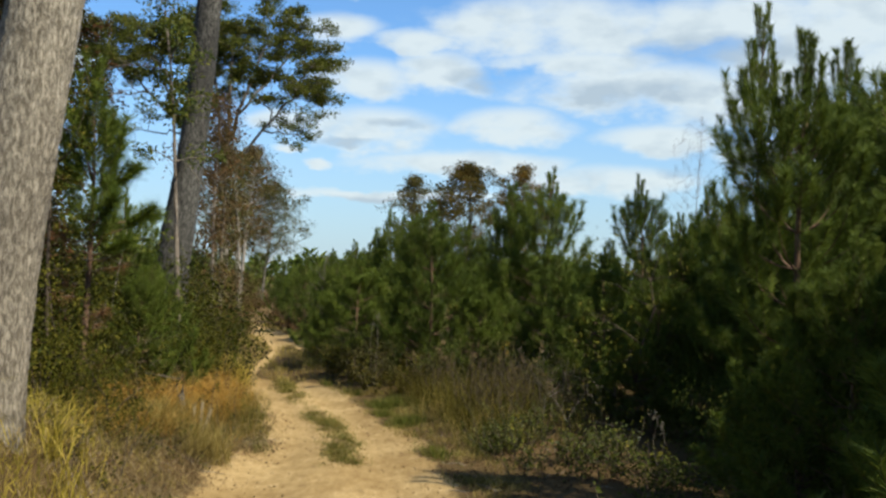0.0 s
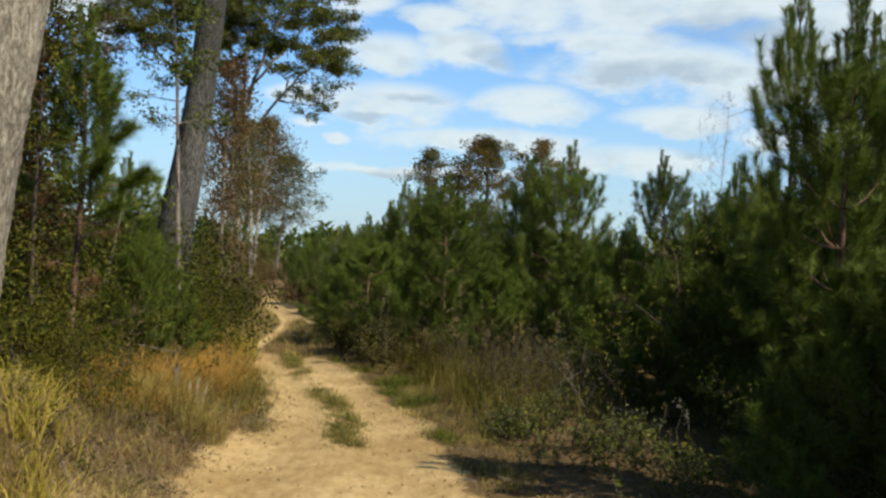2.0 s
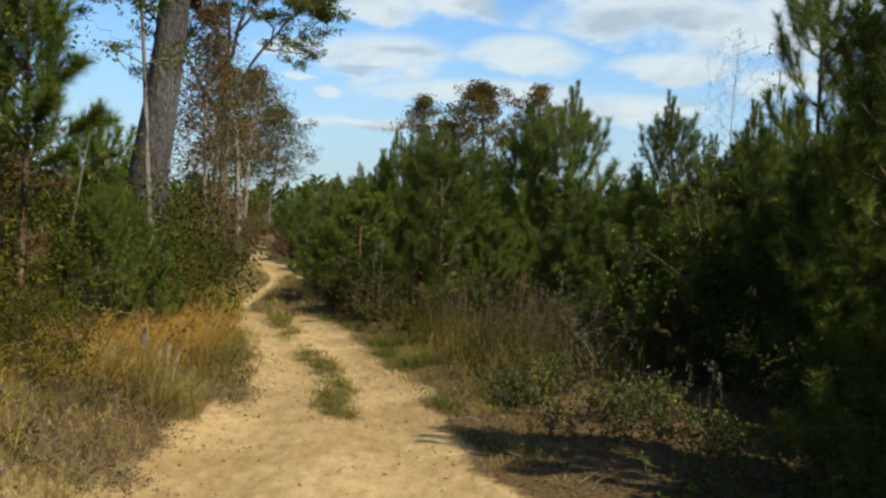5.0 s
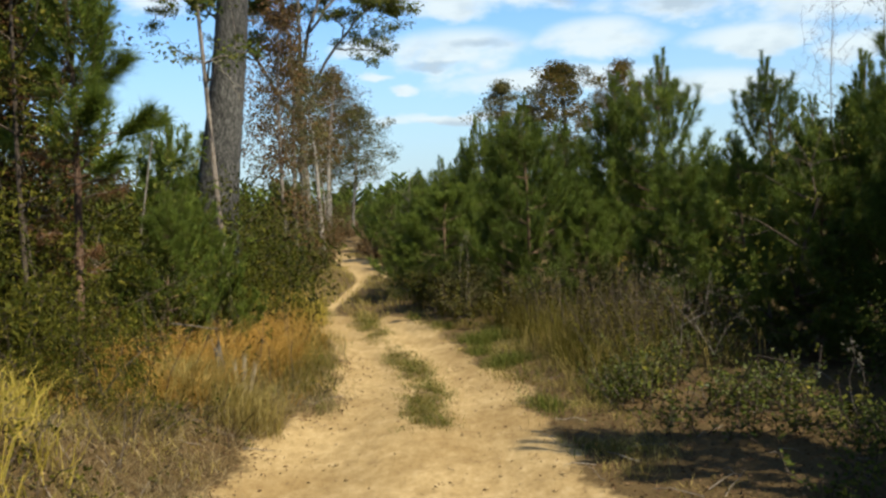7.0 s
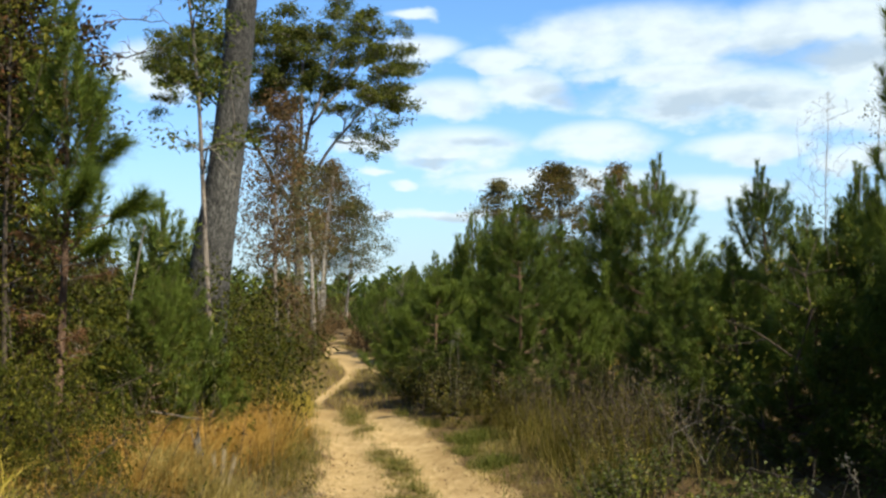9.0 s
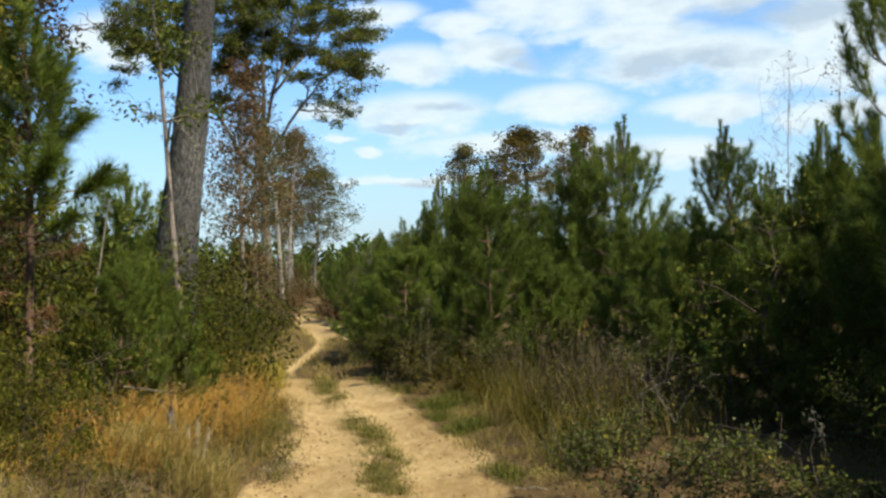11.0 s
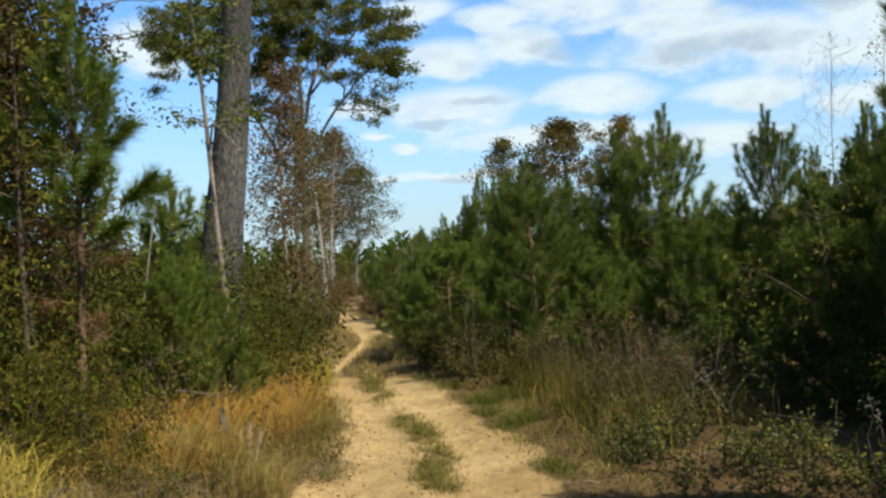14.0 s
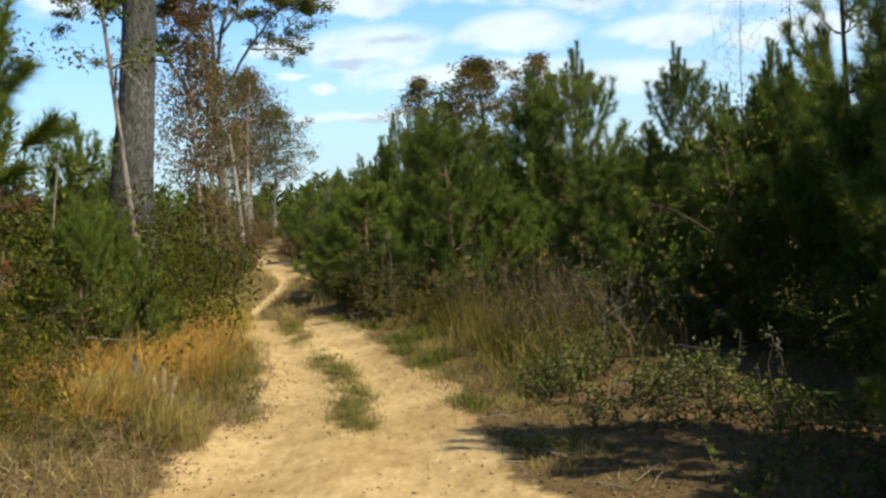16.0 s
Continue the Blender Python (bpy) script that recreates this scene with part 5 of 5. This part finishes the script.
litter()
weeds("dead_stalks", "thin pale dead weed stalks in the dry grass", M_STRAW,
      scatter(70, lambda x, y: left_band(0.1, 1.3, 7.0, 12.5)(x, y), (-4, -1.6), (7, 12.5)), 0.58, 0.025, 7)


def twigs():
    """Short dead twigs strewn over both banks."""
    soup = Soup()
    at = np.concatenate([scatter(150, left_band(-0.1, 1.2, 5.0, 10.5), (-4, -1.6), (5.0, 10.5)), scatter(34, right_band(-0.1, 1.4, 6.0, 11.0), (-0.5, 3), (6.0, 11.0))])
    for p in at:
        a, L = rng.uniform(0, 6.28), rng.uniform(0.08, 0.32)
        q = p + np.array([math.cos(a) * L, math.sin(a) * L, 0])
        q[2] = height(q[0], q[1]) + rng.uniform(0.01, 0.07)
        r = rng.uniform(0.0018, 0.0045)
        soup.tube(curve(p + np.array([0, 0, 0.008]), q, 0.01, 0.008, 4), [r, r * 0.9, r * 0.7, r * 0.4], 4)
    tagged(new("fallen_twigs", soup.mesh("fallen_twigs", M_TWIG)), "short grey dead twigs strewn in the leaf litter", "twigs", kind="stuff")


twigs()


def far_woods():
    """The far edge of the woods beyond the bend, one ragged mass."""
    global rng
    rng = np.random.default_rng(99)
    soup = Soup()
    for _ in range(300):
        y = rng.uniform(62, 130)
        x = rng.uniform(-0.6, 0.6) * y - 4
        if y < 78 and abs(x - lerp(TRACK_LEFT, y)) < 3:
            continue
        h, w = rng.uniform(2.2, 3.6), rng.uniform(0.7, 1.3)
        k = 130
        s = rng.random(k) ** 0.8
        a, r = rng.uniform(0, 6.28, k), w * (1.05 - s) * rng.uniform(0.4, 1.1, k)
        at = np.stack([x + np.cos(a) * r, y + np.sin(a) * r, 0.05 + h * s], 1)
        way = np.stack([np.cos(a), np.sin(a), 0 * a + 0.9], 1)
        soup.leaves(at, way, rng.uniform(0.35, 0.8, k), rng.uniform(0.10, 0.28, k))
    tagged(new("far_woods", soup.mesh("far_woods", M_NEEDLE)), "distant dark green line of young woods", "woods", kind="stuff")


far_woods()


# ---- small things by the trail ----


def splintered_stump():
    """A broken grey stub and a pale splintered shard beside it, in the dry grass."""
    x, y = -2.25, 9.35
    z0 = height(x, y) - 0.03
    ob = thing("broken_stump", "weathered grey broken stump standing in dry grass", "stump", (x, y, z0))

    def shard(r0, top, lean, teeth, mat, name, label):
        k = 14
        ang = np.linspace(0, 2 * np.pi, k, endpoint=False)
        rows = []
        for i, u in enumerate((0, 0.25, 0.5, 0.72, 1.0)):
            r = r0 * (1.25 - 0.45 * u) * (1 + 0.16 * np.sin(3 * ang + 2 * u))
            zz = top * u + teeth * (u > 0.9) * (np.sin(2 * ang + 1) + 0.6 * np.cos(5 * ang))
            rows.append(np.stack([np.cos(ang) * r + lean[0] * u, np.sin(ang) * r * 0.6 + lean[1] * u, zz], 1))
        v = np.concatenate(rows + [np.array([[lean[0] * 0.9, lean[1] * 0.9, top * 0.72]])])
        a = Soup()
        a.add(v, np.array([[i * k + j, i * k + (j + 1) % k, (i + 1) * k + (j + 1) % k, (i + 1) * k + j] for i in range(4) for j in range(k)]))
        for j in range(k):
            a.f.append([4 * k + j, 4 * k + (j + 1) % k, 5 * k])
        me = a.mesh(name, mat)
        return part(name, me, ob, label)

    shard(0.030, 0.62 - z0, (-0.09, 0.02), 0.045, M_GREYWOOD, "stub", "grey weathered stub")
    for dx, top, lean in ((0.06, 0.50, -0.02), (0.09, 0.54, 0.03), (0.12, 0.48, 0.08)):
        shard(0.017, top - z0, (lean, 0.0), 0.022, M_SPLINT, "splinter", "pale split shard").location = (dx, 0.02, 0)


def stick(name, label, pts, r0, r1, mat, sides=6):
    p0 = np.array(pts[0], float)
    ob = thing(name, label, "stick", tuple(p0))
    s = Soup()
    q = np.asarray(pts, float) - p0
    t = np.linspace(0, len(q) - 1, 5 * (len(q) - 1) + 1)
    c = np.stack([np.interp(t, range(len(q)), q[:, i]) for i in range(3)], 1)
    c[1:-1] += rng.normal(size=(len(c) - 2, 3)) * r0 * 0.35
    s.tube(c, np.linspace(r0, r1, len(c)), sides)
    part("shaft", s.mesh("shaft", mat, True), ob)
    return ob


def dead_bush(x, y, h, seed, label):
    """A leafless bush of grey forked twigs."""
    global rng
    rng = np.random.default_rng(seed)
    ob = thing("dead_bush", label, "bush", (x, y, height(x, y) - 0.02))
    tips = [np.array([math.cos(a) * r * 0.42, math.sin(a) * r * 0.42, h * rng.uniform(0.55, 1.0)]) for a, r in zip(rng.uniform(0, 6.28, 60), rng.uniform(0.2, 1, 60))]
    s = grow([(0, 0, 0.02), (0.01, 0, 0.12), (0, 0.02, 0.2)], [0.005, 0.0045, 0.004], tips, 0.0010, 0.10, 0.07, 4, None, 0.0022)
    part("stem", s.mesh("stem", M_TWIG), ob)


def tall_flower(x, y, h, mat, label, seed, k=16, leaf=0.026):
    """A single tall weed with a tuft at its head."""
    global rng
    rng = np.random.default_rng(seed)
    ob = thing("tall_weed", label, "weed", (x, y, height(x, y) - 0.02))
    s = Soup()
    tip = np.array([rng.normal() * 0.05, rng.normal() * 0.05, h])
    s.tube(curve((0, 0, 0), tip, 0, 0.015, 6), np.linspace(0.003, 0.0015, 6), 5)
    part("stem", s.mesh("stem", M_TWIG), ob)
    g = Soup()
    at = tip + unit(k) * np.array([0.07, 0.07, 0.10]) * rng.random((k, 1)) - np.array([0, 0, 0.05])
    g.leaves(at, unit(k) + np.array([0, 0, 0.5]), leaf * rng.uniform(0.6, 1.3, k), leaf * 0.6, 0.2)
    tagged(part("head", g.mesh("head", mat), ob), kind="stuff")
    lf = Soup()
    n = 14
    at = tip * rng.uniform(0.15, 0.6, (n, 1))
    lf.leaves(at, unit(n) * np.array([1, 1, 0.4]) + np.array([0, 0, 0.2]), 0.06, 0.022, 0.2)
    tagged(part("foliage", lf.mesh("foliage", M_SHRUB), ob), kind="stuff")


splintered_stump()
rng = np.random.default_rng(123)
stick("fallen_stick", "pale dead stick lying in the dry grass", [(-2.75, 9.6, height(-2.75, 9.6) + 0.42), (-2.4, 9.65, height(-2.4, 9.6) + 0.40)], 0.006, 0.004, M_TWIG)
stick("arching_branch", "dead grey branch arching out of the weeds",
      [(1.15, 9.3, 0.10), (1.30, 8.9, 0.50), (1.50, 8.3, 0.52), (1.68, 7.9, 0.36), (1.80, 7.7, 0.10)], 0.0050, 0.0025, M_STEM)
stick("hooked_twig", "bent pale twig standing in the weeds", [(1.02, 10.5, 0.05), (1.05, 10.5, 0.50), (1.22, 10.45, 0.60), (1.27, 10.4, 0.93)], 0.0038, 0.002, M_TWIG)
stick("dead_sapling", "thin bare sapling standing among green shrubs", [(-2.95, 6.9, 0.2), (-2.98, 6.9, 1.2), (-2.94, 6.95, 1.75)], 0.010, 0.005, M_PALE)
stick("dead_sapling", "thin bare sapling standing among green shrubs", [(-3.6, 11.2, 0.1), (-3.55, 11.2, 1.4), (-3.4, 11.2, 2.2)], 0.012, 0.005, M_PALE)
dead_bush(0.95, 10.7, 0.95, 301, "leafless grey twig bush among tall weeds")
dead_bush(1.25, 10.2, 0.75, 302, "leafless grey twig bush among tall weeds")
dead_bush(-2.85, 10.0, 0.85, 303, "grey dead tuft at the foot of the brush")
for k, (x, y, h, mt, lb) in enumerate([(1.76, 8.45, 0.62, M_WHITE, "tall weed with a fluffy white seed head"), (1.85, 8.50, 0.50, M_WHITE, "tall weed with a fluffy white seed head"),
                                       (0.38, 16.3, 1.00, M_YELLOW, "tall weed with yellowed leaves"), (1.05, 13.9, 0.85, M_YELLOW, "tall weed with yellowed leaves"),
                                       (0.75, 12.6, 0.80, M_YELLOW, "tall weed with yellowed leaves"), (-0.95, 15.1, 1.15, M_WHITE, "tall weed with a fluffy white seed head"),
                                       (-1.08, 15.2, 1.05, M_WHITE, "tall weed with a fluffy white seed head"), (-2.75, 10.1, 0.75, M_WHITE, "dry weed with a pale seed head")]):
    tall_flower(x, y, h, mt, lb, 400 + k)
tall_flower(0.22, 16.8, 1.15, M_YELLOW, "spray of orange-yellow leaves before the dark pines", 420, 60, 0.07)


def clods():
    """Crumbs of dry earth and small stones on the track."""
    soup = Soup()
    at = scatter(1200, lambda x, y: (land(x, y)[1] > 0.2) * clumped(x, y, 3.1, 0.0), (-3.5, 1.2), (6, 17))
    oct_v = np.array([[1, 0, 0], [0, 1, 0], [-1, 0, 0], [0, -1, 0], [0, 0, 1], [0, 0, -1.0]])
    oct_f = np.array([[0, 1, 4], [1, 2, 4], [2, 3, 4], [3, 0, 4], [1, 0, 5], [2, 1, 5], [3, 2, 5], [0, 3, 5]])
    for p in at:
        r = 0.003 + 0.013 * rng.random() ** 4
        soup.add(p + np.array([0, 0, r * 0.4]) + oct_v * r * rng.uniform(0.6, 1.4, (6, 1)) * np.array([1, 1, 0.5]), oct_f)
    tagged(new("earth_clods", soup.mesh("earth_clods", M_CLOD)), "crumbs of dry sandy earth on the trail", "earth", kind="stuff")


rng = np.random.default_rng(808)
clods()

# low brown scrub closing the far end of the trail
rng = np.random.default_rng(555)
weeds("brown_scrub", "low reddish brown scrub beside the far trail", M_BROWN,
      scatter(1100, lambda x, y: (((x < left_of(y) - 0.35) & (x > left_of(y) - 5)) | ((x > right_of(y) + 0.6) & (x < right_of(y) + 3))) * clumped(x, y, 1.2, 0.1), (-18, -1), (19, 62)), 0.60, 0.075, 24)
weeds("olive_scrub", "low olive scrub beside the far trail", M_OLIVE,
      scatter(700, lambda x, y: (((x < left_of(y) - 0.2) & (x > left_of(y) - 5)) | ((x > right_of(y) + 0.5) & (x < right_of(y) + 4))) * clumped(x, y, 1.5, 0.0), (-18, 2), (19, 62)), 0.50, 0.075, 24)

weeds("brown_scrub", "dense reddish brown brush closing in on the far trail", M_BROWN,
      scatter(1500, lambda x, y: (((x < left_of(y) - 0.1) & (x > left_of(y) - 1.8)) | ((x > right_of(y) + 0.1) & (x < right_of(y) + 1.2))).astype(float), (-14, -3), (27, 52)), 0.45, 0.07, 20)
